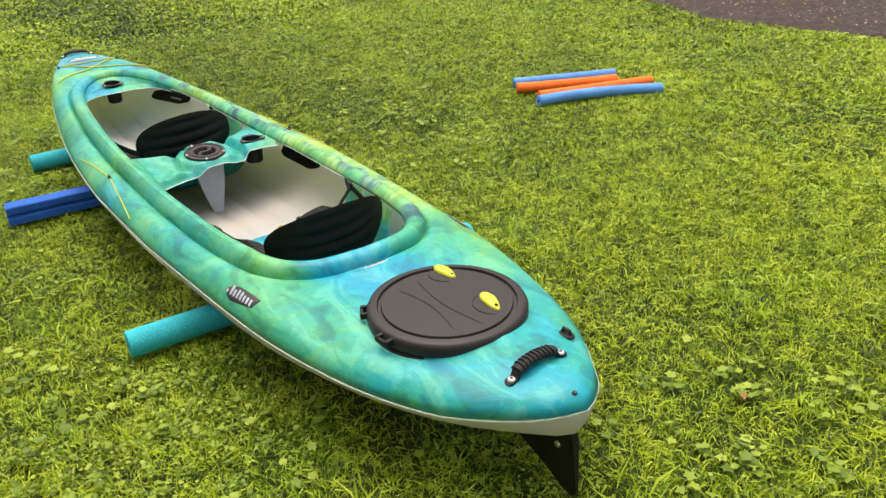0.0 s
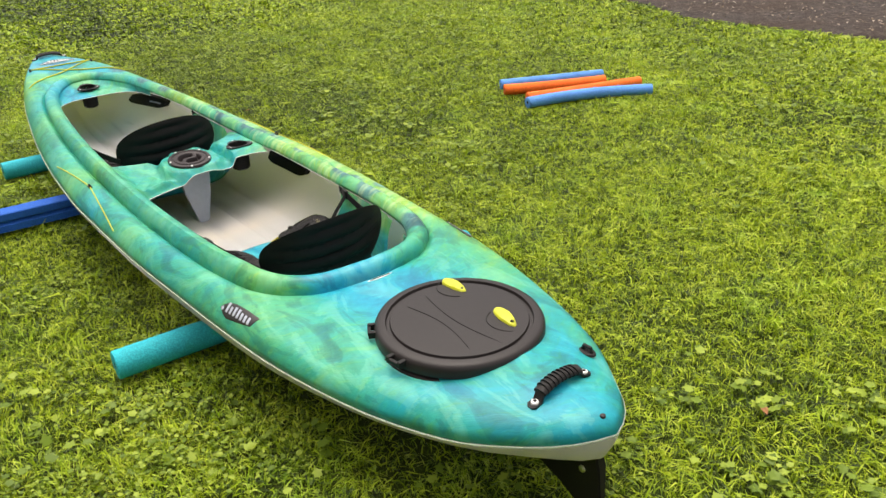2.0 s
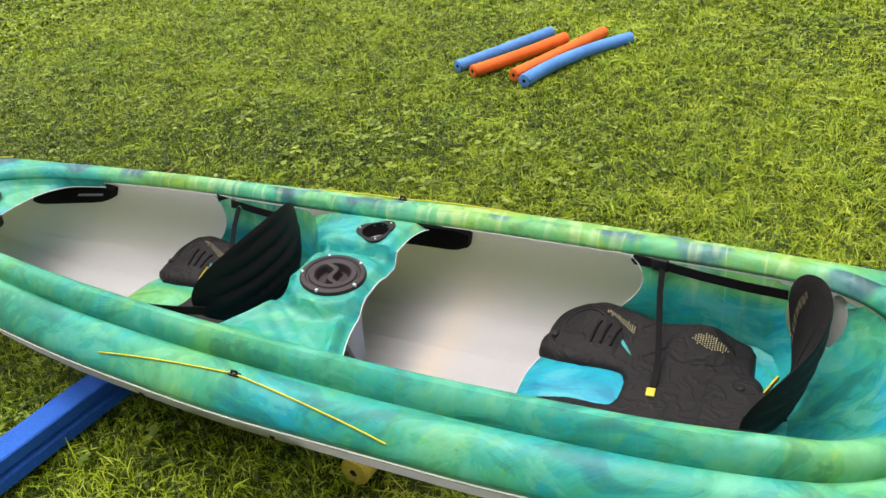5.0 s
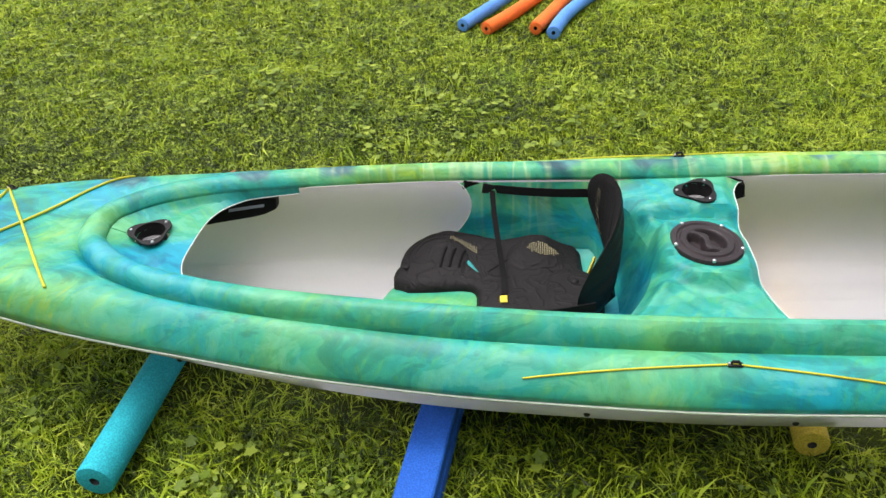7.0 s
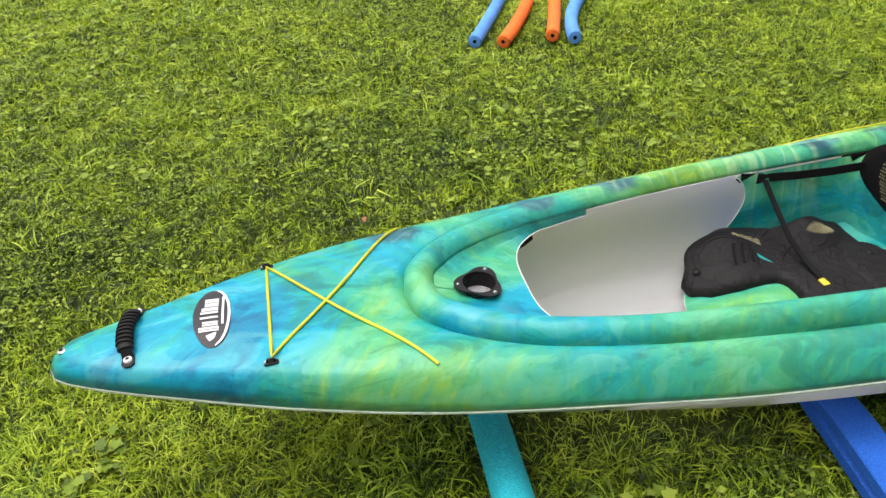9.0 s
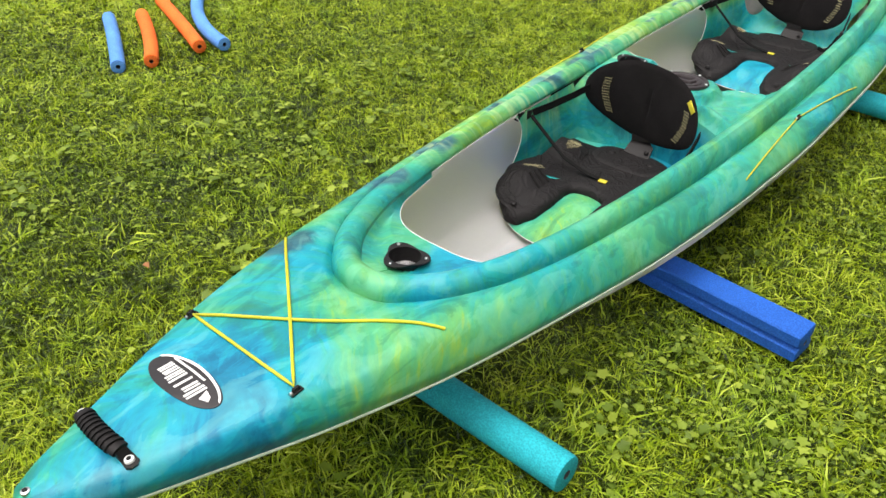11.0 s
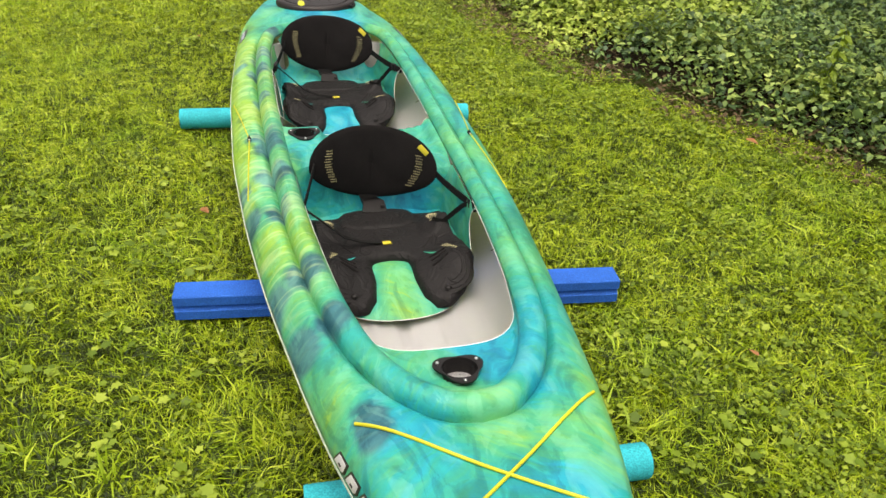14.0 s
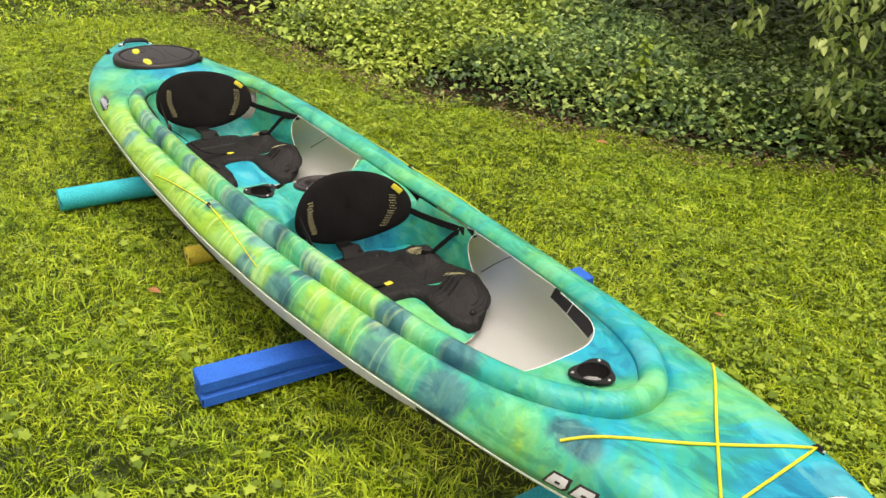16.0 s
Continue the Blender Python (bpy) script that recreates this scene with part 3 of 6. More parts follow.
# ---- kayak: main lines (x to the bow, y to port) ----
seam_w = spline([-1.985, -1.965, -1.93, -1.87, -1.75, -1.5, -1.2, -0.8, -0.4, 0, 0.4, 0.8, 1.1, 1.4, 1.65, 1.85, 2.0, 2.06, 2.095, 2.111, 2.115], [0, 0.045, 0.09, 0.14, 0.221, 0.31, 0.367, 0.398, 0.416, 0.417, 0.398, 0.361, 0.319, 0.268, 0.204, 0.135, 0.080, 0.055, 0.036, 0.017, 0])
seam_z = spline([-1.985, -1.93, -1.87, -1.75, -1.5, -1.2, -0.8, -0.4, 0, 0.4, 0.8, 1.1, 1.4, 1.65, 1.85, 2.0, 2.115], [0.292, 0.280, 0.268, 0.256, 0.251, 0.254, 0.258, 0.257, 0.255, 0.258, 0.272, 0.294, 0.318, 0.341, 0.359, 0.374, 0.389])
keel_z = spline([-1.985, -1.95, -1.88, -1.75, -1.5, -1.0, 0, 0.6, 1.0, 1.3, 1.6, 1.85, 2.0, 2.07, 2.115], [0.280, 0.210, 0.182, 0.152, 0.118, 0.092, 0.082, 0.088, 0.098, 0.118, 0.188, 0.272, 0.328, 0.358, 0.383])
foot_w = spline([-1.188, -1.182, -1.165, -1.13, -1.08, -1.0, -0.7, -0.3, 0.1, 0.5, 0.9, 1.15, 1.3, 1.38, 1.42, 1.43], [0, 0.08, 0.15, 0.205, 0.248, 0.28, 0.312, 0.318, 0.311, 0.297, 0.265, 0.225, 0.17, 0.11, 0.055, 0])
foot_z = spline([-1.188, -0.7, -0.3, 0.1, 0.5, 0.9, 1.15, 1.43], [0.322, 0.310, 0.304, 0.307, 0.322, 0.352, 0.372, 0.392])


def half_line(width, height, x_bow, x_stern, cuts=(1.2, -1.0), counts=(30, 70, 26)):
    """Points from bow to stern down the port side, even in each of three stretches."""
    out = []
    edges = (x_bow, *cuts, x_stern)
    for k, (a, b) in enumerate(zip(edges, edges[1:])):
        u = np.linspace(0, 1, 1200)
        x = a + (b - a) * (u**2 if k == 0 else u if k == 1 else 1 - (1 - u) ** 2)
        y = width(x)
        s = np.r_[0, np.cumsum(np.hypot(np.diff(x), np.diff(y)))]
        want = np.linspace(0, s[-1], counts[k] + 1)[(0 if k == 0 else 1):]
        xs = np.interp(want, s, x)
        out += [(float(q), float(width(q)), float(height(q))) for q in xs]
    return out


def step01(a, b, v):
    t = min(1.0, max(0.0, (v - a) / (b - a)))
    return t * t * (3 - 2 * t)


def heel(x):
    """How much higher the starboard side lies amidships, as the boat rests on its noodles."""
    return 0.017 * step01(-0.95, -0.1, x) * step01(1.6, 0.6, x)


def full_loop(half):
    return half + [(x, -y, z + heel(x)) for x, y, z in half[-2:0:-1]]


SEAM = full_loop(half_line(seam_w, seam_z, 2.115, -1.985))
FOOT = full_loop(half_line(foot_w, foot_z, 1.43, -1.188))
NL = len(SEAM)


def inward(loop):
    """Unit plan normals of a loop that point to its inside."""
    out = []
    for i, (x, y, z) in enumerate(loop):
        a, b = loop[i - 1], loop[(i + 1) % len(loop)]
        d = Vector((b[0] - a[0], b[1] - a[1])).normalized()
        n = Vector((-d.y, d.x))
        if n.x * (0.1 - x) + n.y * (0 - y) < 0:
            n = -n
        out.append(n)
    return out


FOOT_N = inward(FOOT)


def deck_rows():
    """Rings of the deck from the seam in to the coaming's inner edge."""
    rows = []
    for v in (0.0, 0.02, 0.05, 0.08, 0.12, *np.linspace(0.16, 0.88, 25), 0.91, 0.94, 0.96, 0.98, 0.99, 1.0):
        ring = []
        for (sx, sy, sz), (fx, fy, fz) in zip(SEAM, FOOT):
            x, y = sx + (fx - sx) * v, sy + (fy - sy) * v
            d = math.hypot(fx - sx, fy - sy) * v
            ends = min(1.0, max(0.0, (sx - 1.0) / 0.6)) if sx > 0 else min(1.0, max(0.0, (-sx - 1.15) / 0.4))
            swell = (0.040 + (0.016 if sx > 0 else -0.006) * ends) * (1 - 0.3 * step01(1.75, 2.1, sx))
            near = math.sqrt(max(0.0, 1 - (1 - min(d / 0.06, 1)) ** 2))
            z = sz + (fz - sz) * v + swell * near * (1 - v**3)
            z -= 0.009 * math.exp(-(((1 - v) * math.hypot(fx - sx, fy - sy) / 0.010) ** 2))
            # low plateau round the stern hatch
            z += 0.008 * step01(1.12, 0.94, ((x + 1.50) / 0.335) ** 2 + (y / 0.262) ** 2) * step01(1.0, 0.9, v)
            ring.append((x, y, z))
        rows.append(ring)
    for o, dz in ((0.0005, 0.003), (0.002, 0.012), (0.007, 0.021), (0.015, 0.028), (0.025, 0.0315), (0.035, 0.031), (0.045, 0.0265), (0.053, 0.019), (0.059, 0.009), (0.061, 0.000)):
        rows.append([(fx + n.x * o, fy + n.y * o, fz + dz + 0.013 * min(1.0, o / 0.022) * step01(1.05, 0.5, fx) * step01(-1.17, -0.9, fx)) for (fx, fy, fz), n in zip(FOOT, FOOT_N)])
    return rows


DECK_ROWS = deck_rows()
INNER = DECK_ROWS[-1]


def inner_w(x):
    """Half width and height of the cockpit opening's edge at x."""
    port = [p for p in INNER[: NL // 2 + 1]]
    xs, ys, zs = zip(*port[::-1])
    return float(np.interp(x, xs, ys)), float(np.interp(x, xs, zs))



kayak = empty("kayak", (0, 0, 0))
tagged(kayak, "two-seat kayak, marbled teal-green deck, white hull, on foam noodles", "kayak")
deck = part("deck", grid(DECK_ROWS, False, True), M_DECK, kayak, "marbled teal, green and blue plastic deck")
sol = deck.modifiers.new("sheet", "SOLIDIFY")
sol.thickness, sol.offset = 0.004, -1
deck.data.materials.append(M_CORE)
sol.material_offset = 1

from mathutils.bvhtree import BVHTree

_bm = grid(DECK_ROWS, False, True)
DECK_TREE = BVHTree.FromBMesh(_bm)
_bm.free()


def on_deck(x, y, lift=0.0):
    hit = DECK_TREE.ray_cast(Vector((x, y, 2.0)), Vector((0, 0, -1)))
    return (hit[0].z if hit[0] else 0.33) + lift


def deck_frame(x, y, turn=0.0, lift=0.0):
    """A pose that stands on the deck at (x, y), its z along the deck's normal."""
    p, n, _, _ = DECK_TREE.ray_cast(Vector((x, y, 2.0)), Vector((0, 0, -1)))
    if n.z < 0:
        n = -n
    q = n.to_track_quat("Z", "Y").to_matrix().to_4x4()
    fwd = q.inverted() @ Vector((1, 0, 0))
    return Matrix.Translation(p + n * lift) @ q @ Matrix.Rotation(math.atan2(fwd.y, fwd.x) + turn, 4, "Z")


# hull: white shell with thickness, outside and inside
def hull_power(x):
    """How boxy the hull's section is: full amidships, sharp at the ends."""
    return 2.0 - 0.75 * step01(0.5, 1.4, x) - 0.45 * step01(-1.0, -1.8, x)


def hull_section(x, shrink=0.0, n=20):
    power = hull_power(x)
    w, s, k = float(seam_w(x)), float(seam_z(x)), float(keel_z(x))
    w, k = max(w - shrink, 0.001), k + shrink
    out = []
    for i in range(n + 1):
        t = math.pi * i / n
        c, sn = math.cos(t), math.sin(t)
        y = w * math.copysign(abs(c) ** (2 / power), c)
        z = s - (s - k) * abs(sn) ** (2 / power)
        z = min(z, s)
        out.append((x, y, z + (heel(x) * (z - k) / (s - k) if y < 0 else 0)))
    return out


def floor_bands(x):
    """The hull's section at x with flat raised bands along the floor."""
    out = []
    flat = float(keel_z(x)) + 0.06
    for px, y, z in hull_section(x, 0.0, 110):
        if z < flat:
            z += 0.011 * step01(-1.8, -1.6, x) * step01(1.5, 1.3, x) * (step01(0.010, 0.026, abs(y)) * step01(0.098, 0.082, abs(y)) + 0.8 * step01(0.130, 0.146, abs(y)) * step01(0.215, 0.19, abs(y)))
        out.append((px, y, z))
    return out


hull_x = [2.114, 2.105, 2.09, 2.06] + list(np.linspace(2.02, -1.86, 66)) + [-1.9, -1.93, -1.955, -1.972, -1.984]
part("hull", grid([floor_bands(x) for x in hull_x]), M_HULL, kayak, "white plastic hull with long raised floor bands, scuffed along the keel")
rim_line = [(x + 0.0, y, z) for x, y, z in SEAM] + [SEAM[0]]
part("seam_rim", sweep([(x, y * 1.003, z - 0.003) for x, y, z in rim_line], [(-0.0012, -0.0022), (0.0012, -0.0022), (0.0012, 0.001), (-0.0012, 0.001)]), M_RIM, kayak, "thin white lip along the seam")


def pierced(bm, x, y, r):
    """Takes out the faces round a fitting's hole."""
    gone = [f for f in bm.faces if math.hypot(f.calc_center_median().x - x, f.calc_center_median().y - y) < r]
    bmesh.ops.delete(bm, geom=gone, context="FACES")
    return bm


# fore shelf with the bow cup holder, between coaming and opening
def fore_shelf():
    port = [p for p in INNER[: NL // 2] if p[0] > 0.95]
    wide = max(p[1] for p in port)
    outer = port[::-1] + [(x, -y, z + heel(x)) for x, y, z in port[1:]]
    rows = []
    for k in range(27):
        v = k / 26
        ring = []
        for (x, y, z) in outer:
            ex = port[-1][0] + (1.178 - port[-1][0]) * max(0.0, 1 - (abs(y) / wide) ** 3.5) ** 0.45
            ex = min(ex, x)
            edge_z = 0.352 if abs(y) < 0.15 else 0.352 + (abs(y) - 0.15) * 0.06
            zz = z + (edge_z - z) * v - 0.010 * math.sin(math.pi * min(1, v * 1.6)) * (1 if x - ex > 0.05 else 0)
            ring.append((x + (ex - x) * v, y, zz))
        rows.append(ring)
    return rows


shelf_rows = fore_shelf()
part("fore_shelf", pierced(grid(shelf_rows), 1.276, 0.0, 0.037), M_DECK, kayak, "marbled shelf round the bow cup holder")
shelf_edge = shelf_rows[-1]


# console bridge between the two cockpits
CONSOLE_AFT = spline([-0.27, -0.24, -0.2, -0.12, -0.06, 0.0, 0.06, 0.12, 0.19, 0.27], [-0.088, -0.066, -0.054, -0.052, -0.053, -0.056, -0.060, -0.070, -0.093, -0.135])


def console_fore(y):
    return 0.150 + 1.65 * y * y


def console_height(x, y):
    """Sunken ribbed tray to port, flat seat of the round hatch, a valley and the cup holder's plateau to starboard."""
    edge_w, edge_z = inner_w(x)
    aft, fore = float(CONSOLE_AFT(y)), console_fore(y)
    seat = 0.324 + 0.11 * (x - 0.04)
    r = math.hypot(x - 0.04, y - 0.003)
    tray = 0.288 + 0.020 * step01(0.02, 0.15, x)
    # ribs slant over the tray's floor; a rounded rim stands along its after and fore edges
    tray += 0.0024 * math.sin(150 * (x * 0.55 + y * 0.85) + 9 * x) * step01(0.115, 0.135, y) * step01(aft + 0.03, aft + 0.06, x) * step01(fore - 0.04, fore - 0.07, x)
    ridge = math.exp(-(((x - aft - 0.026) / 0.013) ** 2)) * (1 + 0.16 * math.sin(y * 190)) * step01(aft + 0.004, aft + 0.02, x) + 1.25 * math.exp(-(((x - fore + 0.036) / 0.016) ** 2))
    tray += 0.013 * ridge * step01(0.09, 0.13, y)
    z = tray if y > 0 else 0.303
    z += (seat - z) * step01(0.126, 0.098, r)
    cup = step01(-0.115, -0.142, y)
    z += (0.336 - z) * cup
    if -0.15 < y < 0.05 and x > 0.02:
        z += 0.012 * math.exp(-(((x - fore + 0.03) / 0.018) ** 2)) * (1 - cup)
    edge_z += heel(x) if y < 0 else 0
    lip = step01(edge_w - 0.040, edge_w - 0.004, abs(y))
    return z + (edge_z - z) * lip


def console_rows():
    rows = []
    for k in range(49):
        v = k / 48
        row = []
        for y in np.linspace(-1, 1, 61):
            yy = y * 0.262
            a, b = float(CONSOLE_AFT(yy)), console_fore(yy)
            x = a + (b - a) * v
            w = inner_w(x)[0]
            yy = max(-w, min(w, yy * w / 0.256))
            z = console_height(x, yy) - 0.024 * max(0.0, (v - 0.72) / 0.28) ** 2 - 0.016 * step01(0.12, 0.0, v)
            row.append((x, yy, z))
        rows.append(row)
    return rows


con_rows = console_rows()
part("console", pierced(pierced(grid(con_rows), 0.032, -0.188, 0.037), 0.04, 0.003, 0.06), M_DECK, kayak, "marbled bridge between the cockpits with a ribbed tray")
part("console_pillar", sweep([(0.035, 0, 0.30), (0.03, 0, 0.2), (0.02, 0, 0.082)], [(-0.06, -0.008), (0.06, -0.008), (0.06, 0.008), (-0.06, 0.008)], [(1, 1), (0.8, 1), (0.3, 1)]), M_GREY, kayak, "grey-white tapered support fin under the bridge")


# seat wells: walls and pan in the deck's sheet
def pan_height(x, y):
    """Height of the seat pan; x from the seat's own origin."""
    z = 0.146 + 0.006 * step01(0.40, 0.50, x) - 0.014 * step01(0.58, 0.76, x)
    z -= 0.004 * step01(0.60, 0.76, x) * step01(0.06, 0.16, abs(y))
    z += 0.010 * math.exp(-((y / 0.045) ** 2)) * step01(0.50, 0.62, x) * step01(0.75, 0.66, x)
    return z + 0.020 * step01(0.17, 0.235, abs(y)) * step01(0.62, 0.5, x)


def rear_well(dx):
    """The after well's walls hang from the coaming all the way round the stern end."""
    half = NL // 2
    port = [i for i in range(half + 1) if INNER[i][0] < 0.588 + dx]
    ring = port + [NL - i for i in port[-2::-1]]
    top, low = [], []
    for i in ring:
        x, y, z = INNER[i]
        top.append((x, y * 0.995, z - 0.003))
        q, s = x - dx, math.copysign(1, y)
        if q > 0.27:
            low.append((x + 0.055 * step01(0.4, 0.578, q), s * (0.222 - 0.01 * step01(0.4, 0.27, q)), pan_height(q, 0.222)))
        else:
            t = max(-1.0, min(1.0, y / 0.25))
            a = 0.27 - 0.055 * (1 - t * t)
            low.append((a + dx, y * 0.85, pan_height(a, y * 0.85)))
    rows = []
    for k in range(13):
        v = k / 12
        e = v**1.25
        row = []
        for i, (a, b) in enumerate(zip(top, low)):
            bulge = (-0.030 * math.sin(math.pi * min(1.0, v * 1.15)) - 0.055 * (v - v**2.6)) * max(0.0, 1 - min(i, len(top) - 1 - i) / 6)
            row.append((a[0] + (b[0] - a[0]) * (v if a[0] - dx < 0.27 else e) + bulge, a[1] + (b[1] - a[1]) * (1 - (1 - v) ** 1.4), a[2] + (b[2] - a[2]) * (v**0.8 if a[0] - dx < 0.27 else e)))
        rows.append(row)
    return rows


def well(dx, aft_z, aft_half):
    """Walls of a seat well, from the opening's edge down to the pan."""
    top, low = [], []
    front = aft_half > 0.2
    for x in np.linspace(0.588, 0.275 if front else 0.27, 18):
        w, z = inner_w(x + dx)
        k = max(0.0, (0.40 - x) / 0.13) if aft_half < 0.2 else 0
        top.append((x + dx, w - 0.002 - 0.02 * k, z - 0.004 - (z - aft_z) * k))
        low.append((x + dx + 0.055 * step01(0.4, 0.578, x), 0.222 - 0.01 * step01(0.4, 0.27, x), pan_height(x, 0.222)))
    for k, y in enumerate(np.linspace(0.235, 0, 31)):
        px, py, pz = con_rows[-1][60 - k] if front else (console_fore(y) + dx, y, aft_z)
        top.append((px, py, pz))
        t = py / (0.262 if front else 0.235)
        qx, qy = 0.27 - 0.055 * (1 - t * t), py * (0.82 if front else 0.9)
        low.append((qx + dx, qy, pan_height(qx, qy)))
    if front:
        top += [con_rows[-1][k] for k in range(29, -1, -1)] + [(x, -y, z + heel(x)) for x, y, z in top[17::-1]]
    else:
        top += [(x, -y, z + heel(x) * step01(0.30, 0.40, x - dx)) for x, y, z in top[-2::-1]]
    low += [(x, -y, z) for x, y, z in low[-2::-1]]
    rows = []
    for k in range(13):
        v = k / 12
        e = v**1.25
        row = []
        for i, (a, b) in enumerate(zip(top, low)):
            bulge = (-0.030 * math.sin(math.pi * min(1.0, v * 1.15)) - 0.055 * (v - v**2.6)) * max(0.0, 1 - min(i, len(top) - 1 - i) / 6)
            row.append((a[0] + (b[0] - a[0]) * e + bulge, a[1] + (b[1] - a[1]) * (1 - (1 - v) ** 1.4), a[2] + (b[2] - a[2]) * e))
        rows.append(row)
    return rows


def pan_rows(dx, front):
    rows = []
    for k in range(29):
        v = k / 28
        row = []
        for s in np.linspace(-1, 1, 41):
            y = 0.229 * s
            a = 0.258 - 0.055 * (1 - s * s)
            b = front - 0.165 * abs(s) ** 2.6
            x = a + (b - a) * v
            row.append((x + dx, y, pan_height(x, y) - 0.012 * step01(0.94, 1.0, v)))
        rows.append(row)
    return rows


def edge_tube(name, points, r=0.0013):
    part(name, tube(points, r, 6), M_EDGE, kayak, "pale cut edge of the plastic sheet")


def slot_edge(bm, c, r):
    """Cuts a rounded slot round c into a sheet and trims its edge to an even curve."""

    def far(p):
        return math.hypot(*((p[k] - c[k]) / r[k] for k in range(3)))

    near = {e for f in bm.faces if far(f.calc_center_median()) < 2.0 for e in f.edges}
    bmesh.ops.subdivide_edges(bm, edges=list(near), cuts=3, use_grid_fill=True)
    bmesh.ops.delete(bm, geom=[f for f in bm.faces if far(f.calc_center_median()) < 1.0], context="FACES")
    for v in bm.verts:
        if 0.6 < far(v.co) < 1.5 and any(len(e.link_faces) == 1 for e in v.link_edges):
            v.co = c + (v.co - c) / far(v.co)


for dx, aft_z, aft_half in ((0.0, 0.306, 0.26), (-1.168, 0.29, 0.15)):
    wl = well(dx, aft_z, aft_half) if aft_half > 0.2 else rear_well(dx)
    sheet = grid(wl)
    if aft_half < 0.2:
        # tall slots in the after corners, through which the hull's inside shows
        for sgn in (1, -1):
            slot_edge(sheet, Vector((-0.975, sgn * 0.205, 0.270)), Vector((0.058, 0.058, 0.080)))
            part("foam_block", block((0.02, 0.10, 0.13), pose(-1.035, sgn * 0.222, 0.226, 0, 0, -sgn * 35), 0.006), M_FOAMGREY, kayak, "pale grey foam block behind the slot")
    part("seat_well", sheet, M_DECK, kayak, "marbled side and back walls of the seat well")
    pr = pan_rows(dx, 0.782 if aft_half > 0.2 else 0.755)
    part("seat_pan", grid(pr), M_DECK, kayak, "marbled moulded seat pan")
    edge_tube("sheet_edge", pr[-1])
    edge_tube("sheet_edge", [r[0] for r in wl])
    edge_tube("sheet_edge", [r[-1] for r in wl])
edge_tube("sheet_edge", shelf_edge)
edge_tube("sheet_edge", con_rows[0])
for sgn in (1, -1):
    for lo, hi in ((0.54, 0.955), (-0.60, -0.12)):
        edge_tube("sheet_edge", [(x, sgn * (inner_w(x)[0] - 0.001), inner_w(x)[1] + (heel(x) if sgn < 0 else 0)) for x in np.linspace(lo, hi, 24)], 0.0008)


# ---- noodles ----
def noodle(name, points, outline, hole, material, label, group, squash=None):
    """A foam noodle: one thick sheet with a hole down the middle."""
    bm = bmesh.new()
    fr = along(points)
    n = len(outline)
    sq = squash or [1.0] * len(points)
    outer = [[bm.verts.new(p + s * a + u * b * k) for a, b in outline] for (p, s, u), k in zip(fr, sq)]
    bore_rows = [[p + s * a + u * b * k for a, b in circle(hole, n)] for (p, s, u), k in zip(fr, sq)]
    innr = [[bm.verts.new(p) for p in row] for row in (bore_rows[0], bore_rows[-1])]
    for r0, r1 in zip(outer, outer[1:]):
        for j in range(n):
            bm.faces.new((r0[j], r0[(j + 1) % n], r1[(j + 1) % n], r1[j]))
    for o, i in ((outer[0], innr[0]), (outer[-1], innr[-1])):
        for j in range(n):
            bm.faces.new((o[j], o[(j + 1) % n], i[(j + 1) % n], i[j]))
    ends = [e for e in bm.edges if (e.verts[0] in outer[0] and e.verts[1] in outer[0]) or (e.verts[0] in outer[-1] and e.verts[1] in outer[-1])]
    bmesh.ops.bevel(bm, geom=ends, offset=0.004, segments=2, affect="EDGES", profile=0.5)
    ob = part(name, bm, material, None, "", True, 35)
    part("bore", grid(bore_rows, False, True), M_BORE, ob, "dark hollow through the middle")
    return tagged(ob, label, "pool noodle", group)


def under_boat(x, y_from, y_to, x_to, r, rise, press=True):
    """A line that lies on the grass and is pressed flat under the hull."""
    pts, sq = [], []
    for k in range(33):
        v = k / 32
        x_, y = x + (x_to - x) * v, y_from + (y_to - y_from) * v
        under = step01(0.36, 0.12, abs(y)) if press else 0
        top = min(rise + 2 * r, rise + 2 * r + (float(keel_z(x_)) - 0.001 - rise - 2 * r) * under)
        pts.append((x_, y, (rise + top) / 2))
        sq.append((top - rise) / (2 * r))
    return pts, sq


X_OUT = [(a * 0.86, b * 0.84) for a, b in [(0.045, -0.045), (0.045, -0.014), (0.029, 0.0), (0.045, 0.010), (0.045, 0.041), (0.041, 0.045), (-0.041, 0.045), (-0.045, 0.041), (-0.045, 0.010), (-0.029, 0.0), (-0.045, -0.014), (-0.045, -0.045)]]
ROUND = circle(0.0415, 20)
pts, sq = under_boat(0.52, -0.60, 0.672, 0.645, 0.038, 0.034)
noodle("pool_noodle", pts, X_OUT, 0.008, M_BLUE, "royal blue square-ribbed foam noodle laid crosswise under the kayak", "noodles under the kayak", sq)
pts, sq = under_boat(-0.785, -0.63, 0.578, -0.715, 0.0415, 0.024)
noodle("pool_noodle", pts, ROUND, 0.011, M_TEAL, "round teal foam noodle laid under the stern half of the kayak", "noodles under the kayak", sq)
pts, sq = under_boat(1.285, -0.315, 0.452, 1.308, 0.0415, 0.022)
noodle("pool_noodle", pts, ROUND, 0.011, M_TEAL, "round teal foam noodle laid under the bow of the kayak", "noodles under the kayak", sq)
pts, sq = under_boat(-0.19, -0.37, 0.305, -0.14, 0.034, 0.012)
noodle("pool_noodle", pts, circle(0.034, 20), 0.009, M_SAND, "short pale yellow foam noodle mostly hidden under the kayak", "noodles under the kayak", sq)

SLIM = circle(0.031, 18)


